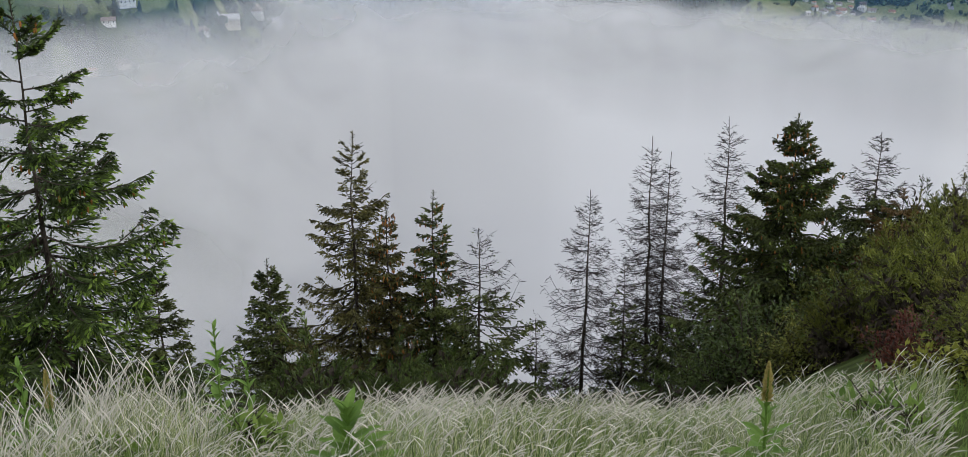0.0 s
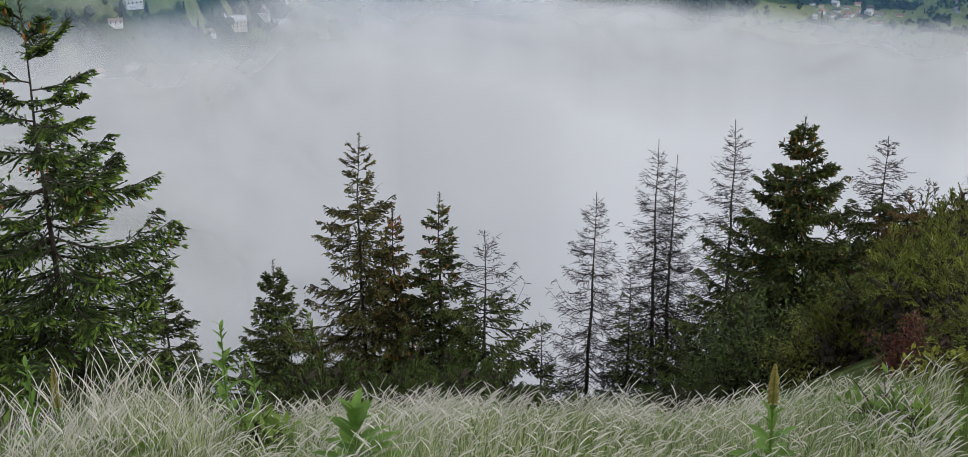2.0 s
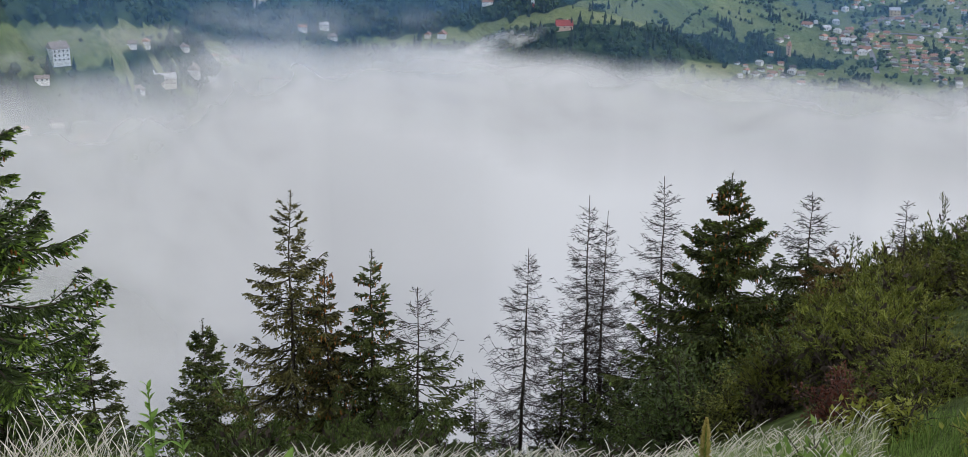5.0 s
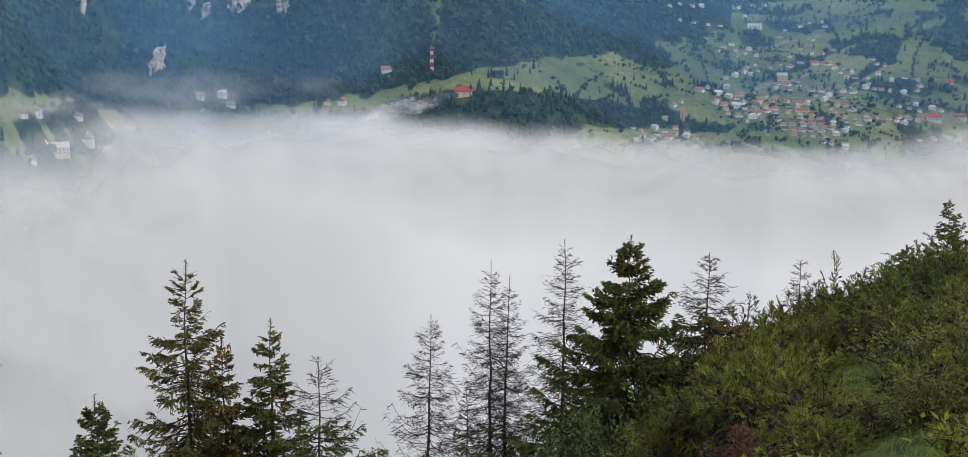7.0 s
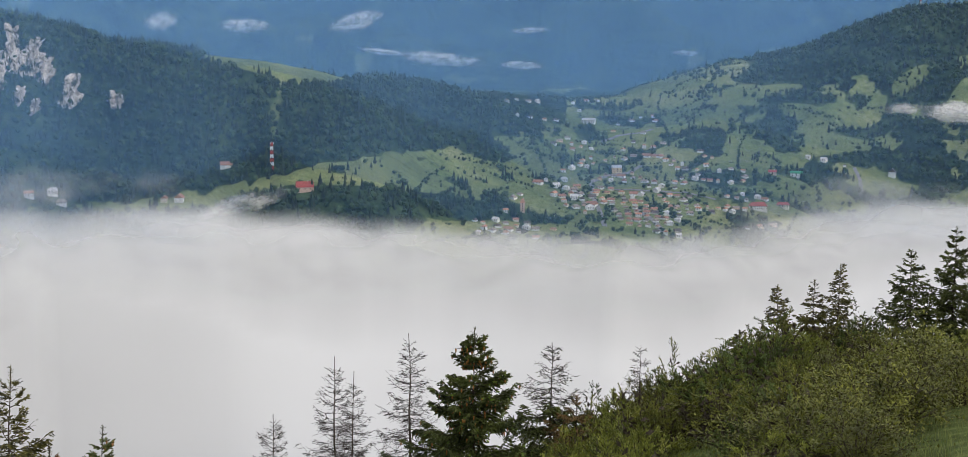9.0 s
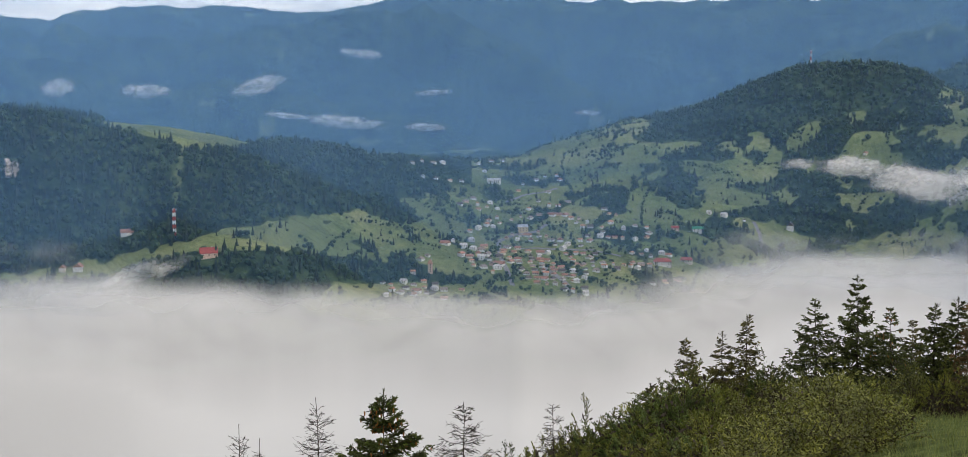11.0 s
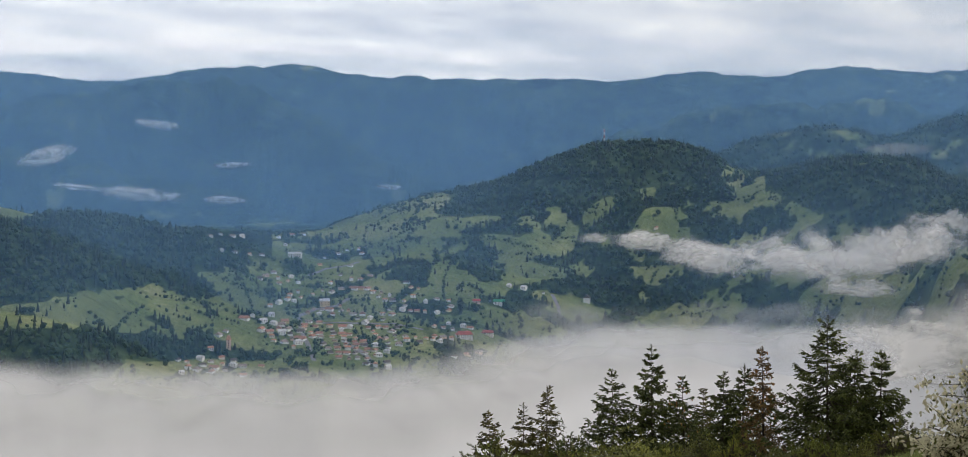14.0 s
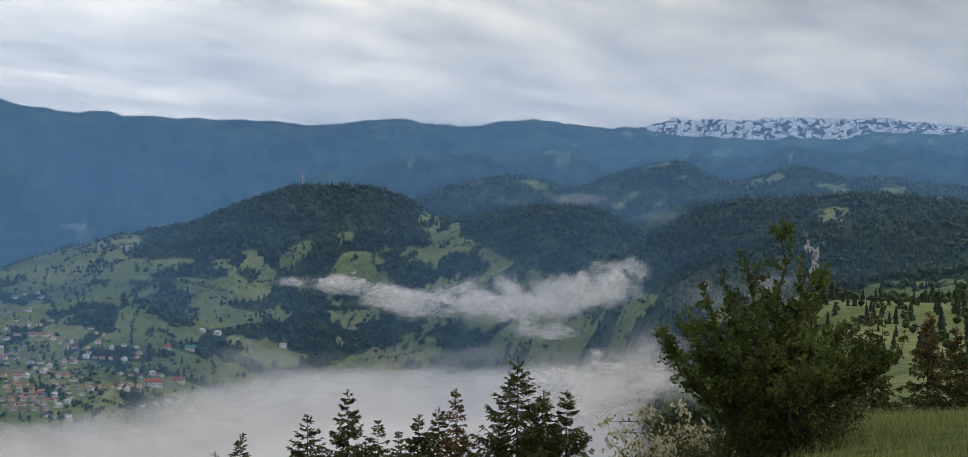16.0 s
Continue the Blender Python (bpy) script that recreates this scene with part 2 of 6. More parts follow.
m = Mat("grass_blades", 0.6, 0.3)
gc = m.ramp(m.island(), (0.0, (0.03, 0.055, 0.012)), (0.3, (0.14, 0.22, 0.05)), (0.62, (0.46, 0.53, 0.21)), (1.0, (0.82, 0.79, 0.50)))
gc = m.mix(m.step(m.noise(0.55, 3), 0.4, 0.65), gc, m.mix(0.45, gc, (0.48, 0.55, 0.31)))
M_GRASS = m.leafy(gc, 0.22, 0.5).m
m = Mat("green_blades", 0.6, 0.3)
M_GRASS_GREEN = m.leafy(m.mix(m.island(), (0.07, 0.13, 0.02), (0.30, 0.42, 0.10)), 0.35, 0.55).m
m = Mat("slope_blades", 0.6, 0.3)
M_GRASS_SLOPE = m.leafy(m.mix(m.island(), (0.11, 0.15, 0.035), (0.31, 0.34, 0.11)), 0.35, 0.6).m
m = Mat("seed_heads", 0.8, 0.1)
M_SEED = m.leafy(m.mix(m.island(), (0.70, 0.65, 0.57), (0.92, 0.88, 0.81)), 0.3, 0.8).m
m = Mat("mullein_leaf", 0.7, 0.2)
M_MULLEIN = m.leafy(m.mix(m.noise(9, 3), (0.10, 0.19, 0.03), (0.25, 0.38, 0.08)), 0.3, 0.6).bump(m.noise(60, 3), 0.4, 0.004).m
m = Mat("mullein_flower", 0.7, 0.2)
M_SPIKE = m.leafy(m.mix(m.island(), (0.34, 0.30, 0.09), (0.66, 0.56, 0.22)), 0.2, 0.7).m

# mist
m = Mat("valley_fog", 1.0, 0.0)
shape = m.math("ADD", m.math("MULTIPLY", m.noise(0.006, 2, 0.5, (1, 1, 1.6), 0.4), 0.75), m.math("MULTIPLY", m.noise(0.02, 1.5, 0.5, (1, 1, 1.5), 0.4), 0.25))
torn = m.math("ADD", m.attr("fade"), m.math("MULTIPLY", m.math("SUBTRACT", shape, 0.5), 1.5))
M_FOG = m.mist(m.math("ADD", m.math("MULTIPLY", m.step(torn, 0.04, 1.15), 0.52), m.math("MULTIPLY", m.step(m.attr("fade"), 0.95, 1.9), 0.48)), (0.68, 0.68, 0.69), 0.1).m


# tinted see-through layer; the blue of distance is put into its colour
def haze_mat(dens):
    k = Mat("painted_haze_sheet", 1.0, 0.0)
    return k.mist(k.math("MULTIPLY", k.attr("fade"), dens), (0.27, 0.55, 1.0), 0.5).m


def wisp_mat(dens, c=(0.80, 0.78, 0.77), torn=0.7, size=1.0, lo=0.1, hi=0.95):
    k = Mat("cloud_wisp", 1.0, 0.0)
    sh = k.math("ADD", k.math("MULTIPLY", k.noise(0.010 * size, 5, 0.58, (1, 1, 1.6), 0.7), 0.7), k.math("MULTIPLY", k.noise(0.045, 4, 0.6, (1, 1, 1.3), 0.5), 0.3))
    edge = k.step(k.attr("fade"), 0.0, 0.75)
    body = k.step(k.math("ADD", k.math("MULTIPLY", k.math("SUBTRACT", sh, 0.5), 3.0), k.math("MULTIPLY", edge, torn)), lo, hi)
    return k.mist(k.math("MULTIPLY", body, k.math("MULTIPLY", edge, dens)), c, 0.4).m


M_WISP = wisp_mat(0.66, (0.95, 0.93, 0.92), 0.44, 1.6, 0.12, 0.72)
M_WISP_THIN = wisp_mat(0.3, (0.72, 0.72, 0.73), 0.5)
M_WISP_FAR = wisp_mat(0.85, (1.0, 0.98, 0.96), 0.5, 3.0, 0.12, 0.7)


def plain_mat(name, a, b, scale=0.5, rough=0.8, spec=0.2, metal=0.0):
    k = Mat(name, rough, spec)
    k.b.inputs["Metallic"].default_value = metal
    n = k.noise(scale, 4, 0.6)
    return k.colour(k.mix(k.step(n, 0.3, 0.7), a, b)).bump(n, 0.2, 0.05).m


M_WALLS = [plain_mat("house_plaster", c, tuple(v * 0.8 for v in c)) for c in
           ((0.90, 0.88, 0.84), (0.78, 0.60, 0.34), (0.78, 0.56, 0.42), (0.70, 0.64, 0.57), (0.84, 0.75, 0.60))]
M_ROOFS = [plain_mat("house_roof", c, tuple(v * 0.65 for v in c), 0.8, 0.7) for c in
           ((0.64, 0.32, 0.20), (0.46, 0.24, 0.17), (0.36, 0.29, 0.25), (0.74, 0.72, 0.71), (0.56, 0.30, 0.19), (0.15, 0.12, 0.105))]
M_REDROOF = plain_mat("bright_red_roof", (0.40, 0.085, 0.065), (0.30, 0.06, 0.05), 0.8, 0.6)
M_GREENROOF = plain_mat("green_sheet_roof", (0.05, 0.26, 0.13), (0.04, 0.18, 0.09), 0.8, 0.5)
M_METALROOF = plain_mat("pale_sheet_roof", (0.55, 0.56, 0.58), (0.4, 0.41, 0.43), 0.8, 0.5)
M_WINDOW = plain_mat("window_glass", (0.03, 0.035, 0.045), (0.05, 0.06, 0.07), 2, 0.15, 0.5)
M_WHITE = plain_mat("white_paint", (0.78, 0.78, 0.76), (0.66, 0.66, 0.64))
M_RED = plain_mat("red_paint", (0.42, 0.075, 0.05), (0.34, 0.06, 0.04))
M_ROAD = plain_mat("pale_road", (0.26, 0.25, 0.24), (0.18, 0.175, 0.17), 0.2)
# ---- the land: one sheet shaped by lines of equal character, bearing / distance / height ----
E_FINE = np.arange(-180, 180.01, 0.25)


def smooth_line(az, values, back, soft=0.35):
    """A value along the bearing, rounded; behind the viewer it runs into the hill at his back."""
    v = np.interp(E_FINE, [-150, -70, *az, 115, 150], [back, values[0], *values, values[-1], back])
    k = np.exp(-0.5 * (np.arange(-12, 13) * 0.25 / soft) ** 2)
    return np.convolve(np.pad(v, 12, mode="edge"), k / k.sum(), mode="valid")


LINES = []


def line(az, r, z=None, el=None, back=0.2, soft=0.35):
    r = [r] * len(az) if isinstance(r, (int, float)) else r
    z = [z] * len(az) if isinstance(z, (int, float)) else z
    if el is not None:
        z = [d * math.tan(radians(q)) for d, q in zip(r, el)]
    rm = float(np.mean(r))
    LINES.append((smooth_line(az, r, rm, soft), smooth_line(az, z, min(back * rm, 150.0) - 1.6, soft)))


NEAR = [-30, -10, 10, 24, 30, 36, 44, 52, 58, 64, 75]
line([0], 0.6, [-1.65])
line(NEAR, 4, [-3.2, -3.1, -3.1, -2.9, -2.8, -2.6, -2.4, -2.1, -1.95, -1.85, -1.75])
line(NEAR, 10, [-5.6, -5.5, -5.5, -5.1, -4.7, -4.2, -3.5, -2.7, -2.2, -1.95, -1.7])
line(NEAR, 26, [-16, -15.5, -14.6, -8.8, -7.7, -6.9, -6.2, -5, -3.9, -3.5, -3.0])
line(NEAR, 45, [-31, -30, -28, -15.8, -12, -10.4, -10.3, -9.5, -8, -7, -5])
line(NEAR, 130, [-105, -105, -100, -84, -72, -58, -55, -44, -24, -15, -13])
line([-30, 40, 48, 52, 55, 58, 62, 66, 75], 420, [-262, -262, -250, -200, -130, -60, -32, -29, -28])
line([-30, 44, 50, 53, 56, 58.5, 61, 66, 75], 650, [-256, -256, -250, -200, -120, -55, -27, -24, -23])
line([-30, -20, -14, -5, 6, 14, 22, 28, 34, 42, 48, 52, 57, 62, 75], [800, 850, 920, 1150, 1220, 1270, 1260, 1420, 1700, 1850, 1800, 1500, 1050, 950, 950],
     [-252] * 11 + [-225, -130, -62, -50])
line([-30, -20, -14, -9, -3, 3, 6, 10, 14, 18, 22, 26, 30, 34, 38, 44, 50, 54, 60, 68, 75],
     [1000, 1050, 1150, 1400, 1500, 1500, 1450, 1450, 1600, 1700, 1700, 1720, 1850, 2000, 2100, 2050, 1900, 1600, 1400, 1300, 1300],
     el=[-6.2, -6.6, -6.7, -5.7, -5.4, -5.1, -5.4, -6.0, -5.7, -5.6, -6.1, -6.1, -5.3, -4.3, -3.5, -3.0, -2.8, -2.6, -2.3, -1.8, -1.6])
# first crest: the cliff hill, the saddle above the village, the wooded hump with the mast, the wooded hills towards the right
line([-30, -12, -8, -5, -3.4, -1.8, 0.4, 2.9, 5.5, 9.6, 11.4, 13.8, 16.2, 18, 19.6, 22, 23.2, 24.6, 27.6, 29, 30.9, 32.7, 34.5, 35.8, 39.2, 40.8, 42, 43.9, 46.6, 50.1, 52.6, 55, 57, 63.4, 66, 70],
     np.interp([-30, -12, -8, -5, -3.4, -1.8, 0.4, 2.9, 5.5, 9.6, 11.4, 13.8, 16.2, 18, 19.6, 22, 23.2, 24.6, 27.6, 29, 30.9, 32.7, 34.5, 35.8, 39.2, 40.8, 42, 43.9, 46.6, 50.1, 52.6, 55, 57, 63.4, 66, 70],
               [-30, -8, 3, 10, 16, 20, 24, 29, 36, 41, 44, 50, 55, 63, 70], [1650, 1750, 1800, 1900, 2000, 2250, 2480, 2550, 2650, 2620, 2450, 2350, 2150, 2000, 1900]).tolist(),
     el=[2.8, 2.6, 2.35, 1.85, 1.65, 1.05, 0.8, 0.35, 0.0, -0.65, -0.6, -0.9, -1.2, -1.35, -1.45, -1.2, -0.7, -0.25, 0.6, 0.75, 1.2, 2.0, 2.7, 3.0, 2.95, 2.45, 1.6, 1.55, 2.2, 2.15, 0.6, 2.1, 2.45, 2.8, 2.4, 2.4], soft=0.3)
line([-30, 15, 20, 27, 36, 44, 52, 62, 75], [2050, 2250, 2550, 2750, 2850, 2750, 2600, 2350, 2250],
     el=[0.0, -2.0, -2.3, -1.2, 1.0, 1.2, 0.4, 1.3, 1.0])
# second crest
line([-30, 10, 24, 36, 40, 41.5, 43.3, 46, 47.5, 49, 51, 52.9, 54.3, 55.8, 57, 59, 60.4, 61.8, 63.2, 67, 75], 3000,
     el=[-1.8, -1.8, -1.5, 0.6, 1.8, 2.5, 3.2, 3.65, 3.4, 2.95, 3.7, 4.2, 4.4, 3.55, 3.4, 4.05, 3.9, 3.3, 3.4, 3.1, 3.1], soft=0.3)
line([-30, 24, 40, 75], 3350, el=[-1.2, -1.0, 1.2, 1.6])
# folds of the far range, one behind the other
line([-30, -8, 0, 6, 12, 16, 20, 24, 34, 40, 46, 52, 60, 75], 3500, el=[2.6, 2.8, 2.7, 2.2, 1.2, 0.2, -0.8, -0.8, 0.0, 1.6, 2.6, 2.2, 2.6, 2.4])
line([-30, -8, 0, 8, 16, 20, 30, 40, 75], 3590, el=[1.9, 2.2, 2.1, 1.5, 0.3, -0.7, -0.5, 1.3, 2.0])
line([-30, -8, 0, 8, 14, 18, 22, 25, 28, 30, 33, 38, 45, 52, 60, 75], 3740, el=[4.0, 4.0, 4.2, 4.7, 4.95, 4.9, 4.2, 2.9, 1.3, 0.5, 1.9, 3.2, 4.2, 4.0, 4.3, 4.0], soft=0.6)
line([-30, 0, 10, 18, 24, 30, 40, 52, 75], 3860, el=[3.2, 3.4, 4.0, 4.1, 2.6, 1.2, 2.9, 3.5, 3.6])
line([-30, -8, 0.3, 1.5, 4.6, 8.5, 12.2, 16.4, 20.8, 27.5, 32.4, 36, 38, 40, 43.4, 46.7, 51, 54, 57, 61.2, 64, 67, 75], 4350,
     el=[5.0, 4.8, 5.1, 5.35, 5.65, 5.92, 5.68, 6.2, 6.55, 6.05, 5.93, 5.9, 6.13, 6.28, 5.9, 6.3, 5.97, 5.7, 5.35, 5.28, 5.65, 5.68, 5.5], soft=0.4)
line([0], 4960, [60.0], back=0.03)

KR = np.stack([q[0] for q in LINES])
KZ = np.stack([q[1] for q in LINES])


def base_height(az, r):
    """Height by monotone cubics through the lines; az in degrees, r in metres, arrays of one shape."""
    az, r = np.asarray(az, float).ravel(), np.asarray(r, float).ravel()
    i = (az + 180) / 0.25
    i0 = np.clip(np.floor(i).astype(int), 0, len(E_FINE) - 2)
    f = i - i0
    R = KR[:, i0] * (1 - f) + KR[:, i0 + 1] * f
    Z = KZ[:, i0] * (1 - f) + KZ[:, i0 + 1] * f
    h = np.diff(R, axis=0)
    d = np.diff(Z, axis=0) / h
    m = np.zeros_like(R)
    same = d[1:] * d[:-1] > 0
    w1, w2 = 2 * h[1:] + h[:-1], h[1:] + 2 * h[:-1]
    with np.errstate(divide="ignore", invalid="ignore"):
        m[1:-1] = np.where(same, (w1 + w2) / (w1 / d[:-1] + w2 / d[1:]), 0)
    m[0], m[-1] = d[0], d[-1]
    k = np.clip((R <= r).sum(0) - 1, 0, len(LINES) - 2)
    c = np.arange(len(r))
    hh, t = h[k, c], np.clip((r - R[k, c]) / h[k, c], 0, 1)
    t2, t3 = t * t, t * t * t
    return (2 * t3 - 3 * t2 + 1) * Z[k, c] + (t3 - 2 * t2 + t) * hh * m[k, c] + (3 * t2 - 2 * t3) * Z[k + 1, c] + (t3 - t2) * hh * m[k + 1, c]


KNOLLS = [(-17.5, 1230, 95, 70, 150), (-25, 1200, 120, 160, 160), (8.6, 1400, 20, 80, 60), (38, 2250, 22, 60, 70), (31, 2150, 18, 70, 60),
          (52, 1250, 30, 60, 80), (27, 2150, 15, 60, 50),
          (-7, 3650, 60, 120, 160), (17.5, 3900, 60, 90, 160), (33, 3950, 70, 110, 160), (44, 3800, 60, 120, 150), (60, 3850, 60, 120, 160)]


def height(az, r):
    az, r = np.asarray(az, float).ravel(), np.asarray(r, float).ravel()
    z = base_height(az, r)
    x, y = r * np.sin(np.radians(az)), r * np.cos(np.radians(az))
    for ka, kr, kh, kw, kd in KNOLLS:
        side, deep = r * np.sin(np.radians(az - ka)), r * np.cos(np.radians(az - ka)) - kr
        z = z + kh * np.exp(-(side / kw) ** 2 - (deep / kd) ** 2)
    rough = np.interp(r, [0, 8, 45, 200, 700, 1300, 2500, 3100, 3700, 4250, 4400], [0, 0.08, 0.4, 3, 6, 8, 9, 18, 85, 26, 9])
    size = np.interp(r, [0, 30, 200, 900, 2500, 3400, 4400], [2.5, 6, 40, 130, 200, 420, 500])
    n = np.empty(len(z))
    for j in range(len(z)):
        s = 1 / size[j]
        p = Vector((x[j] * s, y[j] * s, 3.7))
        n[j] = noise.fractal(p, 0.9, 2.1, 5) if r[j] < 3050 else 1.0 - 2.2 * abs(noise.fractal(p, 0.85, 2.1, 4))
    crest = np.array([noise.fractal(Vector((a / 45, b / 45, 1.9)), 0.8, 2.1, 3) if q > 4150 else 0.0 for a, b, q in zip(x, y, r)])
    return z + rough * n * 0.8 + 7.0 * crest


def ground_at(az, r):
    return float(height([az], [r])[0])


def spot(az, el, near=200.0, far=3400.0):
    """Where a sight line first meets the land."""
    rr = np.geomspace(near, far, 260)
    h = height(np.full(260, az), rr)
    hit = np.nonzero(h >= rr * math.tan(radians(el)))[0]
    r = rr[hit[0]] if len(hit) else far
    return polar(az, r, ground_at(az, r))


def polar(az, r, z):
    return Vector((r * math.sin(radians(az)), r * math.cos(radians(az)), z))


def inside(az, el, low, high, ramp=0.25):
    """1 between two lines of sight-elevation given over bearing, 0 outside."""
    lo, hi = np.interp(az, *low), np.interp(az, *high)
    return np.clip((el - lo) / ramp, 0, 1) * np.clip((hi - el) / ramp, 0, 1)


def woods(az, r, z):
    """How wooded the land is, 0 to 1."""
    az, r, z = (np.asarray(q, float).ravel() for q in (az, r, z))
    el = np.degrees(np.arctan2(z, r))
    w = np.zeros(len(az))
    x, y = r * np.sin(np.radians(az)), r * np.cos(np.radians(az))
    patch = np.array([noise.fractal(Vector((a / 70, b / 70, 1.3)), 0.75, 2.2, 4) for a, b in zip(x, y)])
    strip = np.array([1 - 3.2 * abs(noise.noise(Vector((a / 210, b / 130, 8.8)))) for a, b in zip(x, y)])
    # cliff hill
    left = inside(az, el - 0.45 * patch + 0.2, ([-40, -18, -13, -9, -4, 1.5, 5, 8, 11, 14, 17, 20], [-5.4, -5.3, -5.6, -6.2, -6.2, -5.6, -5.4, -4.5, -4.1, -3.8, -3.0, -2.3]), ([-40, 80], [9, 9]))
    left = left * (az < 19.7) * (r < 2300)
    top = (az > 2.4) * (az < 9.4) * inside(az, el, ([2.4, 5.8, 7, 9.4], [0.25, -0.55, -0.9, -0.75]), ([0, 12], [5, 5]), 0.05) * (r > 1700)
    cut = np.exp(-((az - 5.7 - 0.25 * (el + 2) + 0.3 * patch) / 0.45) ** 2) * (el > -3.4) * 0.62
    w = np.maximum(w, left * (1 - np.maximum(top, cut)))
    w = np.maximum(w, (az > 3) * (az < 20) * inside(az, el, ([3, 11, 13, 20], [-9, -9, -7.5, -7.6]), ([3, 5, 8, 10, 14, 17, 20], [-6.4, -5.8, -5.5, -5.6, -6.0, -6.5, -7.0])) * np.clip(1.0 + patch - 0.3 * np.clip((az - 12) / 4, 0, 1), 0, 1))
    # orchards and groves on the near bank
    bank = inside(az, el, ([-40, 10], [-14, -14]), ([-40, -16, -13, -9, -5, 2, 3], [-7.2, -7.3, -6.2, -5.2, -5.0, -5.2, -5.4]), 0.4) * (r > 880) * (r < 1650) * (az < 3)
    w = np.maximum(w, bank * np.clip(0.75 + 1.2 * patch, 0, 1))
    # hump with the mast
    hump = inside(az, el, ([26.8, 29, 32, 35, 38, 41, 42], [-0.5, -0.75, -0.4, 0.0, 0.75, 1.3, 2.0]), ([20, 27, 28.4, 29.5, 50], [-2, -0.6, 0.3, 9, 9])) * (r > 2150) * (r < 3000) * (az > 26.6) * (az < 42.3)
    w = np.maximum(w, hump)
    # hills further right
    right = inside(az, el, ([43, 46, 49, 52, 54, 60, 64, 68], [1.0, -0.6, -1.6, -2.0, -2.2, -2.0, -1.2, -1.0]), ([40, 80], [9, 9])) * (az > 43.5) * (r > 1350) * (r < 2750)
    open_r = np.exp(-((az - 61.2) / 0.9) ** 2 - ((el - 1.9) / 0.5) ** 2) + np.exp(-((az - 48) / 0.7) ** 2 - ((el - 1.7) / 0.5) ** 2) + 0.9 * np.exp(-((az - 55) / 1.2) ** 2 - ((el - 2.2) / 0.25) ** 2)
    w = np.maximum(w, right * (1 - np.clip(open_r * 1.3, 0, 1)))
    w = np.maximum(w, ((r > 2750) * (r < 3200) * (az > 39.5)) * np.clip(0.85 + patch, 0, 1))
    # hedges, gullies and copses over the meadows
    mid = (r > 1150) * (r < 2800) * (az > -22)
    copse = np.clip((patch - np.interp(az, [10, 16, 30, 34, 44, 50], [0.40, 0.22, 0.13, 0.06, 0.0, -0.03])) * 5, 0, 1) * (1 - 0.6 * (az < 29) * np.clip((el + 2.0) / 0.6, 0, 1))
    hedge = np.clip((strip - 0.66) * 4, 0, 1) * (az > 20) * (1 - 0.6 * (az < 29) * np.clip((el + 2.0) / 0.6, 0, 1))
    town = np.exp(-((az - 24.0) / 3.4) ** 2 - ((r - 1660) / 130) ** 2)
    w = np.maximum(w, mid * np.maximum(copse, hedge * 0.9) * (1 - 0.9 * np.clip(town * 1.6, 0, 1)))
    w = np.maximum(w, (r > 690) * (r < 1000) * (az > 58) * np.clip(patch * 3 + 0.6, 0, 1))
    w = np.maximum(w, (r > 380) * (r < 1300) * (az > 46) * (az < 58.5) * np.clip(patch * 2 + 0.9, 0, 1))
    w = np.maximum(w, (r > 2600) * (r < 3200) * (az < 41) * np.clip(0.9 + 1.2 * patch, 0, 1))
    # far range: mostly wooded
    far = np.array([noise.fractal(Vector((a / 150, b / 150, 5.1)), 0.8, 2.2, 4) for a, b in zip(x, y)])
    w = np.where(r > 3200, np.clip(1.05 - np.clip((far - 0.42) * 4, 0, 1) * 0.8, 0, 1), w)
    return w


def mesh_object(name, verts, faces, material, parent=None, smooth=False):
    me = bpy.data.meshes.new(name)
    if isinstance(verts, np.ndarray):
        verts = verts.tolist()
    if isinstance(faces, np.ndarray):
        faces = faces.tolist()
    me.from_pydata(verts, [], faces)
    for mm in (material if isinstance(material, (list, tuple)) else [material]):
        me.materials.append(mm)
    if smooth:
        me.polygons.foreach_set("use_smooth", [True] * len(me.polygons))
    ob = new(name, me)
    ob.parent = parent
    return ob


def grid_faces(rows, cols):
    i = np.arange((rows - 1) * (cols - 1))
    a = (i // (cols - 1)) * cols + i % (cols - 1)
    return np.stack([a, a + 1, a + cols + 1, a + cols], 1)


def point_values(ob, name, values):
    at = ob.data.attributes.new(name, "FLOAT", "POINT")
    at.data.foreach_set("value", np.asarray(values, dtype=np.float32))


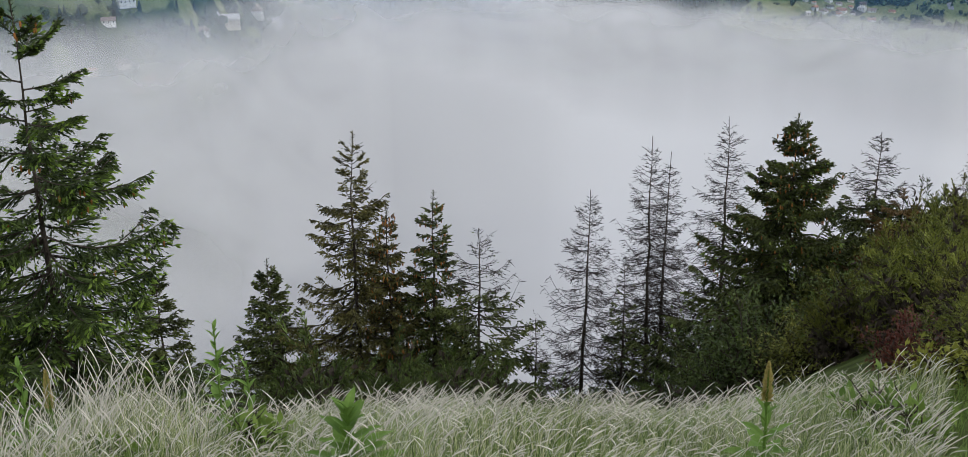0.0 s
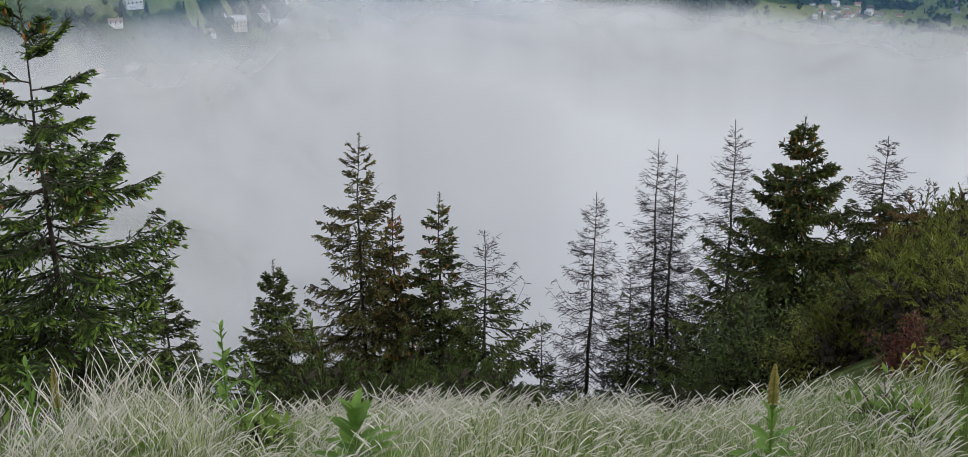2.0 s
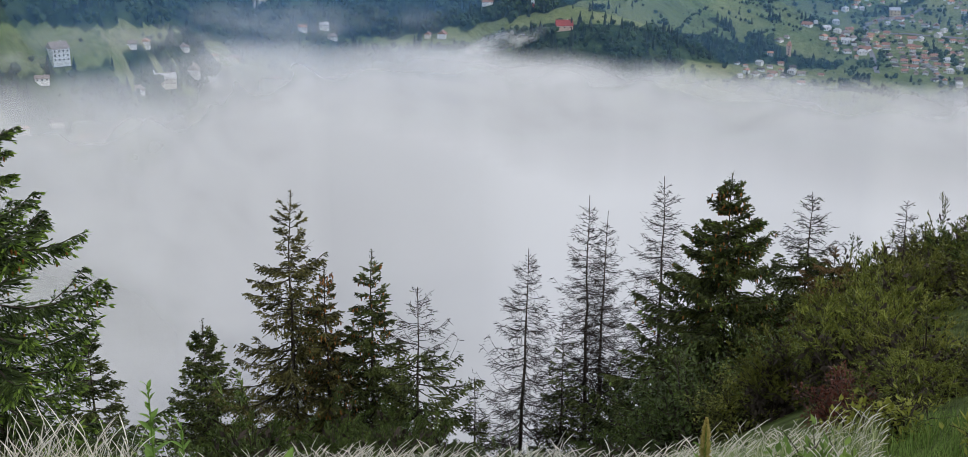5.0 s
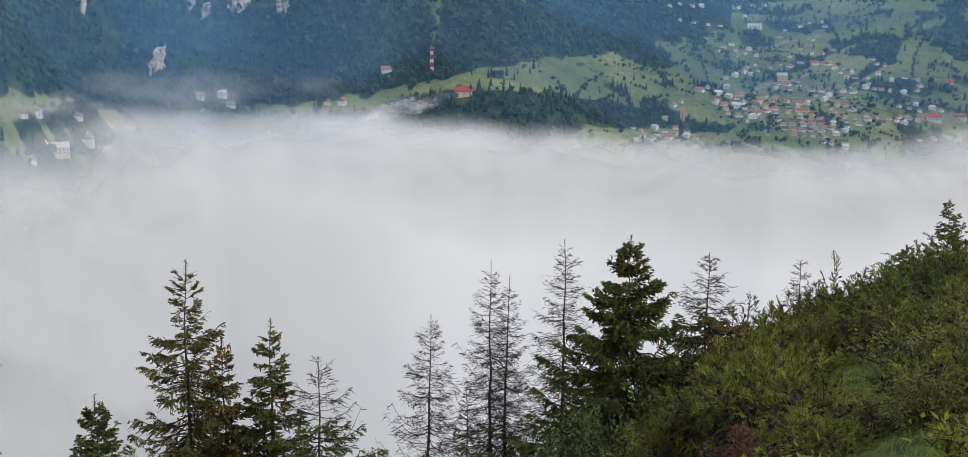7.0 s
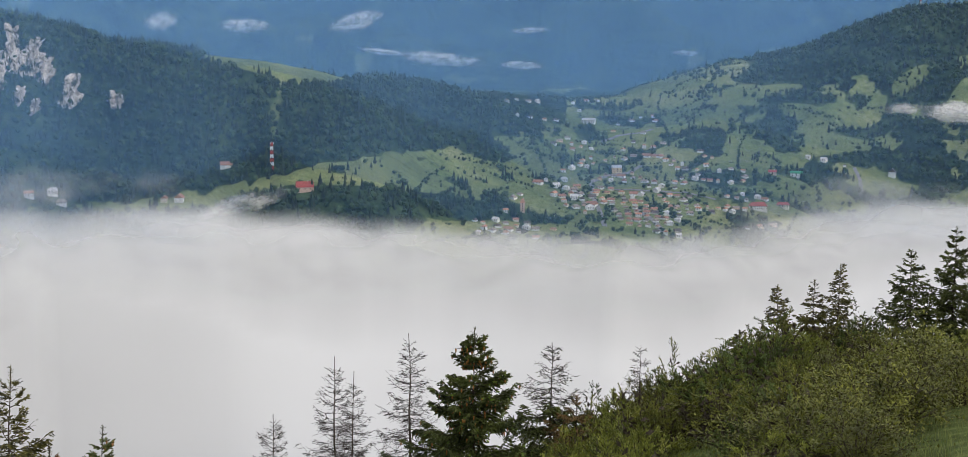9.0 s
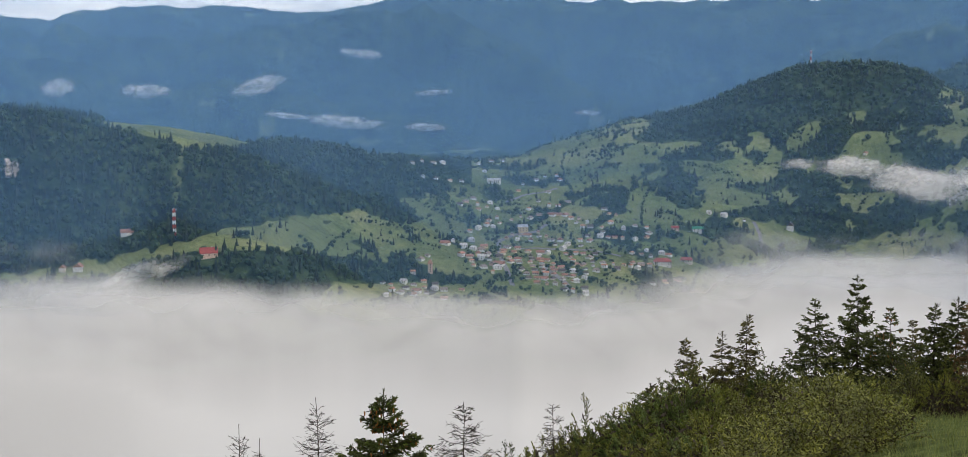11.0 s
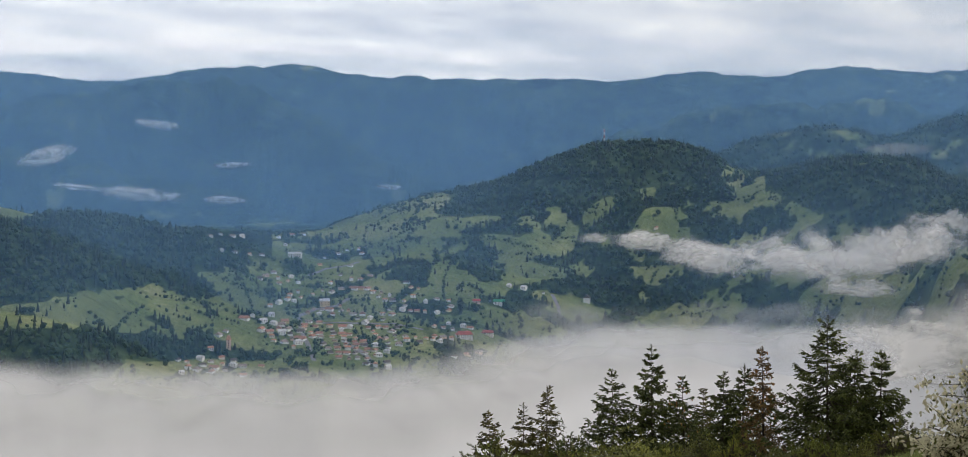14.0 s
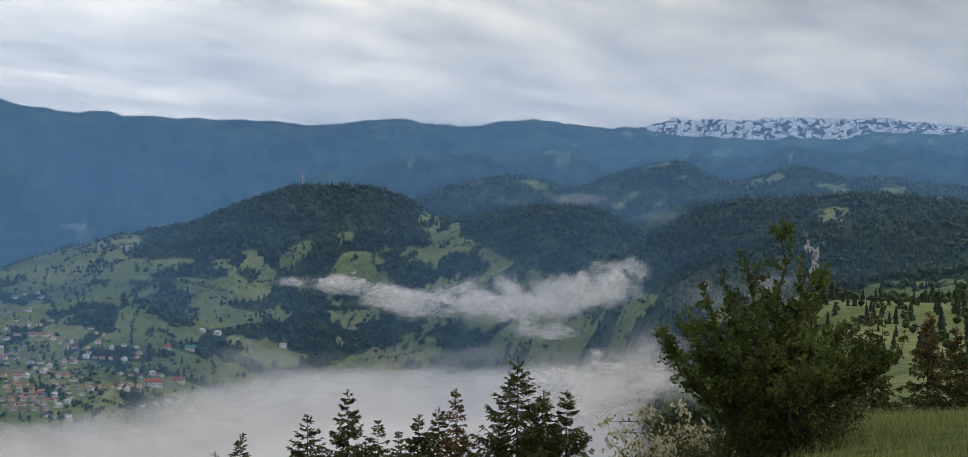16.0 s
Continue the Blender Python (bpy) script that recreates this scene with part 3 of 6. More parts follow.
class Soup:
    """Loose faces gathered for one mesh."""

    def __init__(self):
        self.v, self.f, self.n = [], [], 0

    def add(self, verts, faces):
        self.v.append(np.asarray(verts, float))
        self.f += [tuple(i + self.n for i in q) for q in faces]
        self.n += len(verts)

    def tube(self, pts, radii, sides=4):
        pts = np.asarray(pts, float)
        d = np.gradient(pts, axis=0)
        d /= np.linalg.norm(d, axis=1)[:, None] + 1e-9
        ref = np.array([0.31, 0.95, 0.02]) if abs(d[0][2]) > 0.6 else np.array([0, 0, 1.0])
        u = np.cross(d, ref)
        u /= np.linalg.norm(u, axis=1)[:, None] + 1e-9
        w = np.cross(d, u)
        a = np.arange(sides) * 2 * math.pi / sides
        ring = pts[:, None, :] + np.asarray(radii)[:, None, None] * (np.cos(a)[None, :, None] * u[:, None, :] + np.sin(a)[None, :, None] * w[:, None, :])
        fs = [(k * sides + i, k * sides + (i + 1) % sides, (k + 1) * sides + (i + 1) % sides, (k + 1) * sides + i) for k in range(len(pts) - 1) for i in range(sides)]
        self.add(ring.reshape(-1, 3), fs)

    def sprigs(self, base, tip, wide, cross=True):
        """Long pointed sprigs from base to tip (n x 3), each two crossed blades."""
        base, tip = np.asarray(base, float).reshape(-1, 3), np.asarray(tip, float).reshape(-1, 3)
        d = tip - base
        L = np.linalg.norm(d, axis=1)[:, None] + 1e-9
        d = d / L
        s = np.cross(d, np.array([0.05, 0.03, 1.0]))
        s /= np.linalg.norm(s, axis=1)[:, None] + 1e-9
        up = np.cross(s, d)
        w = np.broadcast_to(np.asarray(wide, float).reshape(-1, 1), L.shape)
        for axis in ((s, up) if cross else (s,)):
            q = np.stack([base, base + d * L * 0.45 + axis * w, tip, base + d * L * 0.45 - axis * w], 1).reshape(-1, 3)
            o = self.n
            self.v.append(q)
            self.f += [(o + 4 * i, o + 4 * i + 1, o + 4 * i + 2, o + 4 * i + 3) for i in range(len(base))]
            self.n += len(q)

    def shoots(self, base, tip, wide, rng):
        """Slim pointed shoots from base to tip (n x 3), each one blade turned at random about its length."""
        base, tip = np.asarray(base, float).reshape(-1, 3), np.asarray(tip, float).reshape(-1, 3)
        d = tip - base
        s = np.cross(d, rng.normal(0, 1, d.shape))
        s /= np.linalg.norm(s, axis=1)[:, None] + 1e-9
        w = np.broadcast_to(np.asarray(wide, float).reshape(-1, 1), (len(base), 1))
        mid = base + d * 0.5
        q = np.stack([base, mid + s * w, tip, mid - s * w], 1).reshape(-1, 3)
        self.f += (self.n + np.arange(len(q)).reshape(-1, 4)).tolist()
        self.v.append(q)
        self.n += len(q)

    def make(self, name, material, parent=None, label="", kind=""):
        if not self.n:
            return None
        ob = mesh_object(name, np.concatenate(self.v), self.f, material, parent)
        return tagged(ob, label, kind=kind)


AZ = np.concatenate([np.arange(-180, -32, 4.0), np.arange(-32, 76, 0.27), np.arange(76, 181, 4.0)])
RR = np.concatenate([np.geomspace(0.03, 40, 46), np.geomspace(42, 900, 40), np.geomspace(915, 3200, 140), np.geomspace(3220, 4955, 60)])
ga, gr = np.meshgrid(AZ, RR)
gz = height(ga, gr)
verts = np.stack([gr.ravel() * np.sin(np.radians(ga.ravel())), gr.ravel() * np.cos(np.radians(ga.ravel())), gz], 1)
faces = grid_faces(len(RR), len(AZ))
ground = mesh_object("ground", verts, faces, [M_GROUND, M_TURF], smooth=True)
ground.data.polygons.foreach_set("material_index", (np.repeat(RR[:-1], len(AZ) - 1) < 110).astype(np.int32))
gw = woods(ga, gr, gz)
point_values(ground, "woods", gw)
tagged(ground, "green meadow and woodland ground of hills and valley", "ground", kind="structure")

# snowy range on the skyline
sa = np.arange(49, 90, 0.12)
se = np.interp(sa, [49, 51, 53.8, 57, 60.5, 62.6, 63.7, 65, 67, 74, 80, 90], [5.6, 5.95, 6.45, 6.45, 6.55, 6.35, 6.42, 6.15, 5.95, 6.2, 6.0, 5.4])
se = se + np.array([0.16 * noise.fractal(Vector((q * 1.4, 2.2, 0)), 0.7, 2.1, 5) for q in sa])
sv = []
for u in np.linspace(0, 1, 26):
    for q, e1 in zip(sa, se):
        r = 4630 + 270 * u
        top = 4900 * math.tan(radians(e1))
        wob = 34 * noise.fractal(Vector((q * 2.2, u * 2.4, 6.0)), 0.7, 2.2, 5) * u * (1 - u) * 4
        sv.append(polar(q, r, 130 + (top - 130) * u + wob))
snow = mesh_object("snowy_mountain", [tuple(v) for v in sv], grid_faces(26, len(sa)), M_SNOW)
tagged(snow, "distant bare mountain range streaked with snow", "mountain", kind="structure")

# ---- fog lying in the valley, thin sheets one above the other ----
EDGE_AZ = [-40, -22, -14, -9, -3, 3, 6, 10, 14, 18, 22, 25, 28, 31, 34, 38, 44, 49, 52, 55]
EDGE_LOW = [-14, -13.4, -12.4, -10.3, -9.0, -9.2, -9.6, -9.8, -10.0, -10.4, -10.8, -10.8, -10.0, -8.8, -7.5, -6.6, -6.4, -6.5, -7.2, -8.4]
EDGE_TOP = [-3.6, -3.6, -3.4, -3.3, -3.6, -4.3, -5.0, -5.5, -5.7, -5.8, -5.9, -5.8, -5.4, -4.9, -4.5, -4.4, -4.3, -4.2, -4.0, -3.8]
va = np.concatenate([np.arange(-46, -26, 2.0), np.arange(-26, 58, 0.5)])
vlow, vtop = np.interp(va, EDGE_AZ, EDGE_LOW), np.interp(va, EDGE_AZ, EDGE_TOP)
vr = np.interp(va, [-44, -20, -14, -5, 6, 14, 22, 28, 34, 42, 48, 52, 58], [760, 800, 860, 1080, 1150, 1200, 1200, 1350, 1600, 1750, 1700, 1450, 1150])
cap = np.interp(va, [-20, -14, -9, -3, 3, 9, 14], [0.66, 0.73, 0.92, 1.2, 1.5, 2.0, 3.0])
gone = np.clip((va - 51.0) / 6.0, 0, 1) * 3.2
shares = np.concatenate([np.linspace(0.15, 0.66, 14), np.linspace(0.68, 1.0, 40)])
for k in range(5):
    vv, fade = [], []
    for u in shares:
        for j, q in enumerate(va):
            end = vr[j] * (0.90 + 0.025 * k)
            w = noise.fractal(Vector((q * 0.20, k * 1.7 + u * 1.2, 3.0)), 0.8, 2.1, 4)
            px, py = vr[j] * u * math.sin(radians(q)), vr[j] * u * math.cos(radians(q))
            w2 = noise.fractal(Vector((px / 330, py / 330, 7.0 + k)), 0.8, 2.1, 3)
            w3 = noise.fractal(Vector((px / 330, py / 330, 7.0)), 0.8, 2.1, 2)
            tilt = max(0.0, (u - 0.66) / 0.34)
            r = end * u
            z = -218 - 3.0 * k + 2.0 * w3 * (1 - tilt) + (end * math.tan(radians(vtop[j])) + 218) * tilt ** 1.6 * (3 - 2 * tilt) ** 0.5
            el = math.degrees(math.atan2(z, r))
            F = (vtop[j] + 0.9 * w * (0.15 + 0.85 * tilt) - 0.25 - el) / (vtop[j] - vlow[j]) + 0.3 * w2
            vv.append(tuple(polar(q, r, z)))
            fade.append(min(F, cap[j] + 0.25 * w2) - gone[j] - (1.2 * max(0.0, u - 0.9) / 0.1))
    fog = mesh_object("valley_fog", vv, grid_faces(len(shares), len(va)), M_FOG, smooth=True)
    point_values(fog, "fade", fade)
    tagged(fog, "bank of white morning fog filling the valley", "fog", kind="stuff")

# ---- see-through blue sheets between the hills, morning haze painted into their colour ----
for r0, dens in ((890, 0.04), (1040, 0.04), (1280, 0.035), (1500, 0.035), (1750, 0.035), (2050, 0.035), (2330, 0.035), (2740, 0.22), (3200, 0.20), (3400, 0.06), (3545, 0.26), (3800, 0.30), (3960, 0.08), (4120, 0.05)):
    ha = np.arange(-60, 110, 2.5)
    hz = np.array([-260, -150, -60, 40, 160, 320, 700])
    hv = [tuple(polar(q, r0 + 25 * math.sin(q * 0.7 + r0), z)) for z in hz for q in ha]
    haze = mesh_object("painted_haze_sheet", hv, grid_faces(len(hz), len(ha)), haze_mat(dens), smooth=True)
    # sheet strength by height and bearing, set to lighten the hills behind
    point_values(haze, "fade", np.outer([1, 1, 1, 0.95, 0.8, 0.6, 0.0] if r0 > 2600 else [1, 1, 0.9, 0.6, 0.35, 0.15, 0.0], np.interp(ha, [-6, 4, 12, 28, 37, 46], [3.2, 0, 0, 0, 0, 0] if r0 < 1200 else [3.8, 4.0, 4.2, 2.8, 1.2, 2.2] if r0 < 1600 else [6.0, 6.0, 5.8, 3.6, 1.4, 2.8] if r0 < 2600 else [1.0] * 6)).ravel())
    tagged(haze, "see-through blue sheet painted as morning haze between the hills", "haze", kind="stuff")


def wisp(az, el, r, wide, tall, lean=0.0, layers=3, seed=0, material=None):
    """A torn scrap of cloud: a few soft uneven sheets one behind the other."""
    vs, fs, fade = [], [], []
    nu, nv = 28, 14
    for k in range(layers):
        o = len(vs)
        for j in range(nv):
            for i in range(nu):
                u, v = i / (nu - 1) * 2 - 1, j / (nv - 1) * 2 - 1
                n1 = noise.fractal(Vector((u * 2 + seed, v * 2, k * 0.6)), 0.8, 2.0, 3)
                a = az + math.degrees(wide * (u + 0.10 * n1) / r)
                c = polar(az, r, 0)
                p = polar(a, r - k * 22 + 14 * n1 - 12 * (1 - v * v), r * math.tan(radians(el)) + tall * (v + 0.15 * n1) + lean * wide * u)
                vs.append(tuple(p))
                fade.append(max(0.0, 1 - math.sqrt(u * u + v * v)) ** 0.7)
        fs += (grid_faces(nv, nu) + o).tolist()
    ob = mesh_object("cloud_wisp", vs, fs, material or M_WISP, smooth=True)
    point_values(ob, "fade", fade)
    return tagged(ob, "torn white wisp of low cloud", "cloud", kind="stuff")


for q in ((36.4, -1.65, 55, 9, -0.02), (38.2, -1.75, 62, 15, 0.0), (39.9, -2.3, 48, 15, 0.05), (41.7, -2.6, 60, 20, 0.0), (43.6, -2.2, 52, 24, 0.05), (45.2, -2.3, 62, 32, 0.04), (46.9, -2.8, 66, 28, 0.0),
          (48.6, -2.1, 58, 34, 0.05), (50.4, -1.5, 56, 34, 0.08), (51.7, -0.9, 34, 20, 0.1), (47.6, -3.7, 62, 14, 0.0)):
    wisp(q[0], q[1], 1620 - 4 * (q[0] - 36), q[2] * 1.25, q[3] * 1.25, q[4], 3, q[0] * 1.7)
wisp(56.5, -1.6, 1450, 110, 36, 0.03, 2, 17, M_WISP_THIN)
wisp(4.0, -6.4, 1330, 60, 16, 0.25, 3, 21)
# torn shreds along the edge of the fog
wr = random.Random(4)
for az in (-19, -15.5, -12, -8, -4.5, -0.5, 30.5, 33.5, 37, 41, 45, 49, 51.5):
    el = float(np.interp(az, va, vtop * 0.72 + vlow * 0.28))
    r = float(np.interp(az, va, vr)) * 0.93
    wisp(az + wr.uniform(-0.7, 0.7), el + wr.uniform(-0.7, -0.05), r, r * wr.uniform(0.05, 0.085), r * wr.uniform(0.012, 0.022), wr.uniform(-0.12, 0.12), 2, az, M_WISP_THIN)
wisp(50.5, -6.2, 1000, 110, 40, 0.0, 3, 43)
wisp(52.4, -5.0, 1000, 70, 34, 0.1, 2, 41, M_WISP_THIN)
for q in ((9.45, 2.15, 74, 24, 0.25), (14.4, 3.7, 62, 13, -0.12), (0.45, 2.0, 44, 24, 0.1), (13.6, 0.45, 120, 18, -0.08), (10.9, 0.75, 70, 8, -0.12), (17.45, 0.2, 62, 11, -0.04), (17.9, 1.85, 55, 9, 0.05),
          (4.2, 1.9, 70, 18, 0.0), (25.3, 0.85, 44, 8, -0.05)):
    p = spot(q[0], q[1], 2500, 4300)
    wisp(q[0], q[1], math.hypot(p.x, p.y) - 45, q[2] * 1.3, q[3] * 1.4, q[4], 3, q[0] * 3, M_WISP_FAR)
wisp(-9.2, 0.5, 1500, 42, 9, 0.0, 2, 33)
wisp(49.4, 2.55, 2560, 90, 18, 0.0, 2, 35, M_WISP_THIN)
wisp(53.6, 1.8, 2380, 70, 22, 0.05, 2, 37, M_WISP_THIN)
# ---- houses ----


def part(name, bm, material, parent, label=""):
    me = bpy.data.meshes.new(name)
    bm.to_mesh(me)
    bm.free()
    me.materials.append(material)
    ob = new(name, me)
    ob.parent = parent
    return tagged(ob, label)


def block(bm, x0, x1, y0, y1, z0, z1):
    vs = [bm.verts.new(p) for p in ((x0, y0, z0), (x1, y0, z0), (x1, y1, z0), (x0, y1, z0), (x0, y0, z1), (x1, y0, z1), (x1, y1, z1), (x0, y1, z1))]
    for q in ((3, 2, 1, 0), (4, 5, 6, 7), (0, 1, 5, 4), (1, 2, 6, 5), (2, 3, 7, 6), (3, 0, 4, 7)):
        bm.faces.new([vs[i] for i in q])


def house(label, w, d, eaves, ridge, wall_m, roof_m, hip=0.0, storeys=2, chimney=True, window_cols=3, tower=None, category="house"):
    """A house with its foot at the origin, long side along x: wall, roof, windows, chimney, tower."""
    root = new("house")
    bm = bmesh.new()
    x, y = w / 2, d / 2
    block(bm, -x, x, -y, y, -4, eaves)
    if not hip:
        for s in (-x, x):
            vs = [bm.verts.new(p) for p in ((s, -y, eaves), (s, y, eaves), (s, 0, ridge - 0.12))]
            bm.faces.new(vs)
    part("wall", bm, wall_m, root)
    bm = bmesh.new()
    o, th = 0.55, 0.28
    hx = x + o - hip * (x * 0.75)
    slope = (ridge - eaves) / y
    low = eaves - o * slope
    lo = [bm.verts.new((sx * (x + o), sy * (y + o), low)) for sx, sy in ((-1, -1), (1, -1), (1, 1), (-1, 1))]
    hi = [bm.verts.new((sx * (x + o), sy * (y + o), low + th)) for sx, sy in ((-1, -1), (1, -1), (1, 1), (-1, 1))]
    rl = [bm.verts.new((-hx, 0, ridge)), bm.verts.new((hx, 0, ridge))]
    rh = [bm.verts.new((-hx, 0, ridge + th)), bm.verts.new((hx, 0, ridge + th))]
    for q in ((hi[0], hi[1], rh[1], rh[0]), (hi[2], hi[3], rh[0], rh[1]), (hi[1], hi[2], rh[1]), (hi[3], hi[0], rh[0]),
              (lo[1], lo[0], rl[0], rl[1]), (lo[3], lo[2], rl[1], rl[0]), (lo[0], lo[1], hi[1], hi[0]), (lo[2], lo[3], hi[3], hi[2])):
        bm.faces.new(q)
    roof = part("roof", bm, roof_m, root)
    if chimney:
        bm = bmesh.new()
        block(bm, x * 0.35, x * 0.35 + 0.8, 0.3, 1.1, eaves, ridge + 1.2)
        part("chimney", bm, M_WALLS[3], roof)
    wm = None
    for s in range(storeys):
        z = 1.0 + s * (eaves - 0.4) / storeys
        for c in range(window_cols):
            u = (c + 0.5) / window_cols * w - x
            for sy in (-1, 1):
                if wm is None:
                    bm = bmesh.new()
                    block(bm, -0.65, 0.65, -0.05, 0.05, 0, 1.45)
                    ob = part("window", bm, M_WINDOW, root)
                    wm = ob.data
                else:
                    ob = new("window", wm)
                    ob.parent = root
                ob.location = (u, sy * (y + 0.02), z)
    if tower:
        tw, th2 = tower
        bm = bmesh.new()
        block(bm, -x - tw * 0.3, -x + tw * 0.7, -y - 0.4, -y - 0.4 + tw, -4, th2)
        part("turret", bm, wall_m, root)
        bm = bmesh.new()
        c = (-x + tw * 0.2, -y - 0.4 + tw / 2)
        ring = [bm.verts.new((c[0] + sx * tw * 0.62, c[1] + sy * tw * 0.62, th2)) for sx, sy in ((-1, -1), (1, -1), (1, 1), (-1, 1))]
        ap = bm.verts.new((c[0], c[1], th2 + tw * 0.9))
        for i in range(4):
            bm.faces.new((ring[i], ring[(i + 1) % 4], ap))
        bm.faces.new(ring[::-1])
        part("turret_roof", bm, roof_m, root)
    return tagged(root, label, category, "village houses")


WALL_WORD = ("white", "ochre", "salmon", "grey", "cream")
ROOF_WORD = ("brick-red", "dull red", "brown-grey", "grey", "orange", "dark brown")
rng = random.Random(31)
protos = []
for k in range(12):
    wk, rk = (0, 4, 0, 1, 0, 0, 3, 4, 0, 2, 0, 0)[k], (0, 1, 2, 1, 3, 2, 5, 0, 5, 2, 3, 1)[k]
    w, d = rng.uniform(12, 18), rng.uniform(8.5, 12)
    ev = rng.choice((2.7, 3.0, 4.6, 5.2))
    h = house(f"{WALL_WORD[wk]} plastered village house with a {ROOF_WORD[rk]} roof", w, d, ev, ev + d * rng.uniform(0.28, 0.38), M_WALLS[wk], M_ROOFS[rk],
              hip=rng.choice((0, 0, 0.7)), storeys=1 if ev < 4 else 2)
    protos.append(h)


places = []


def set_house(h, az, el=None, r=None, turn=0.0, s=1.0, first=False):
    p = spot(az, el) if r is None else polar(az, r, ground_at(az, r))
    places.append(p)
    t = pose(p.x, p.y, p.z, 0, 0, -az + turn) @ Matrix.Diagonal((s, s, s, 1))
    if first:
        h.matrix_basis = t
        return h
    return copy_thing(h, t)


# village streets, as stretches along the slope: first and last house by bearing and drop, and their number
for a0, e0, a1, e1, n in [
        (19.1, -6.25, 21.2, -6.2, 8), (20.5, -6.3, 21.1, -6.75, 4), (21.2, -6.0, 23.4, -6.1, 9), (22.7, -6.3, 24.2, -6.75, 8), (22.2, -7.0, 24.0, -7.65, 11), (24.0, -7.0, 25.4, -7.3, 7),
        (24.3, -7.9, 25.4, -7.85, 4), (25.5, -6.5, 27.3, -6.7, 8), (27.6, -6.6, 28.3, -6.8, 4), (21.4, -5.3, 22.9, -5.35, 7), (24.2, -5.75, 25.5, -5.35, 6), (24.3, -6.1, 25.7, -6.25, 6),
        (25.7, -5.3, 27.0, -5.35, 5), (24.0, -4.25, 25.4, -4.9, 6), (19.1, -3.6, 20.9, -3.8, 8), (26.1, -3.9, 26.8, -4.3, 3), (17.1, -6.3, 17.5, -6.1, 2), (15.5, -7.95, 18.6, -7.9, 12),
        (15.3, -7.65, 17.6, -7.75, 7), (19.7, -5.6, 20.3, -5.7, 2), (21.9, -3.05, 23.4, -3.1, 2), (23.9, -2.4, 24.1, -2.5, 2), (20.7, -1.5, 21.1, -1.5, 2), (16.9, -1.6, 18.3, -1.65, 4),
        (20.0, -1.75, 20.4, -2.0, 2), (27.8, -5.35, 28.4, -5.1, 3), (28.6, -7.5, 29.7, -7.45, 3), (38.4, -1.3, 38.6, -1.3, 1), (31.2, -4.1, 32.8, -4.4, 3), (22.9, -7.0, 24.2, -7.4, 6), (21.5, -6.4, 23.0, -6.6, 8), (24.6, -6.5, 25.4, -6.9, 5), (19.6, -6.6, 20.6, -6.9, 4), (23.0, -5.0, 24.0, -5.6, 5),
        (20.5, -4.6, 23.5, -4.2, 7), (22.5, -3.9, 24.5, -3.6, 5), (25.0, -4.6, 28.0, -4.8, 7), (19.6, -4.9, 21.2, -4.6, 5), (27.5, -6.0, 29.3, -6.2, 6), (18.5, -5.6, 19.5, -5.9, 4), (22.3, -2.6, 23.2, -2.3, 3), (17.4, -2.4, 19.2, -2.6, 4)]:
    for q in range(n):
        f = q / max(1, n - 1)
        for _try in range(14):
            a = a0 + (a1 - a0) * f + rng.gauss(0, 0.08 + 0.02 * _try)
            p = spot(a, e0 + (e1 - e0) * f + rng.gauss(0, 0.06 + 0.012 * _try))
            if all((p - o).length > 10 for o in places):
                break
        places.append(p)
        k = len(places) - 1
        t = pose(p.x, p.y, p.z, 0, 0, -a + rng.choice((0, 90, 20, -25, 60))) @ Matrix.Diagonal([rng.uniform(0.58, 0.92)] * 3 + [1])
        if k < 12:
            protos[k].matrix_basis = t
        else:
            copy_thing(protos[rng.randrange(12)], t)

# houses that stand out
big = house("long white school building with a bright red roof", 25, 12, 5.5, 10, M_WALLS[0], M_REDROOF, hip=0.5, window_cols=8)
set_house(big, 29.0, -6.6, turn=8, first=True)
set_house(house("hall with a red roof beside the school", 17, 10, 3.6, 7, M_WALLS[4], M_REDROOF, hip=0.3, window_cols=5), 30.15, -6.5, turn=-6, first=True)
set_house(house("house with a vivid red roof above the knoll wood", 20, 13, 4, 10, M_WALLS[2], M_REDROOF, storeys=1), 7.0, -5.95, turn=5, first=True)
set_house(house("white villa with a pale roof on the slope", 22, 14, 5.5, 9, M_WHITE, M_METALROOF, window_cols=6, storeys=2), 20.8, -2.65, turn=-10, first=True)
set_house(house("ochre house with a yellow front", 15, 11, 7.5, 11, M_WALLS[1], M_METALROOF), 22.2, -5.0, turn=12, first=True)
set_house(house("white green-roofed house standing in the fields", 18, 11, 5.5, 8.5, M_WHITE, M_GREENROOF), 30.7, -4.95, first=True)
set_house(house("small red-roofed barn in the fields", 12, 8, 3.4, 6, M_WALLS[2], M_REDROOF, storeys=1), 29.6, -4.9, first=True)
set_house(house("brick church tower house with a pointed red roof", 6.5, 6.5, 13, 18, M_WALLS[2], M_ROOFS[4], hip=1.0, storeys=4, window_cols=1, category="tower"), 17.65, -7.1, first=True)
set_house(house("white house with a brown gable at the field edge", 13, 11, 6, 11, M_WHITE, M_ROOFS[5]), 35.0, -5.0, turn=85, first=True)
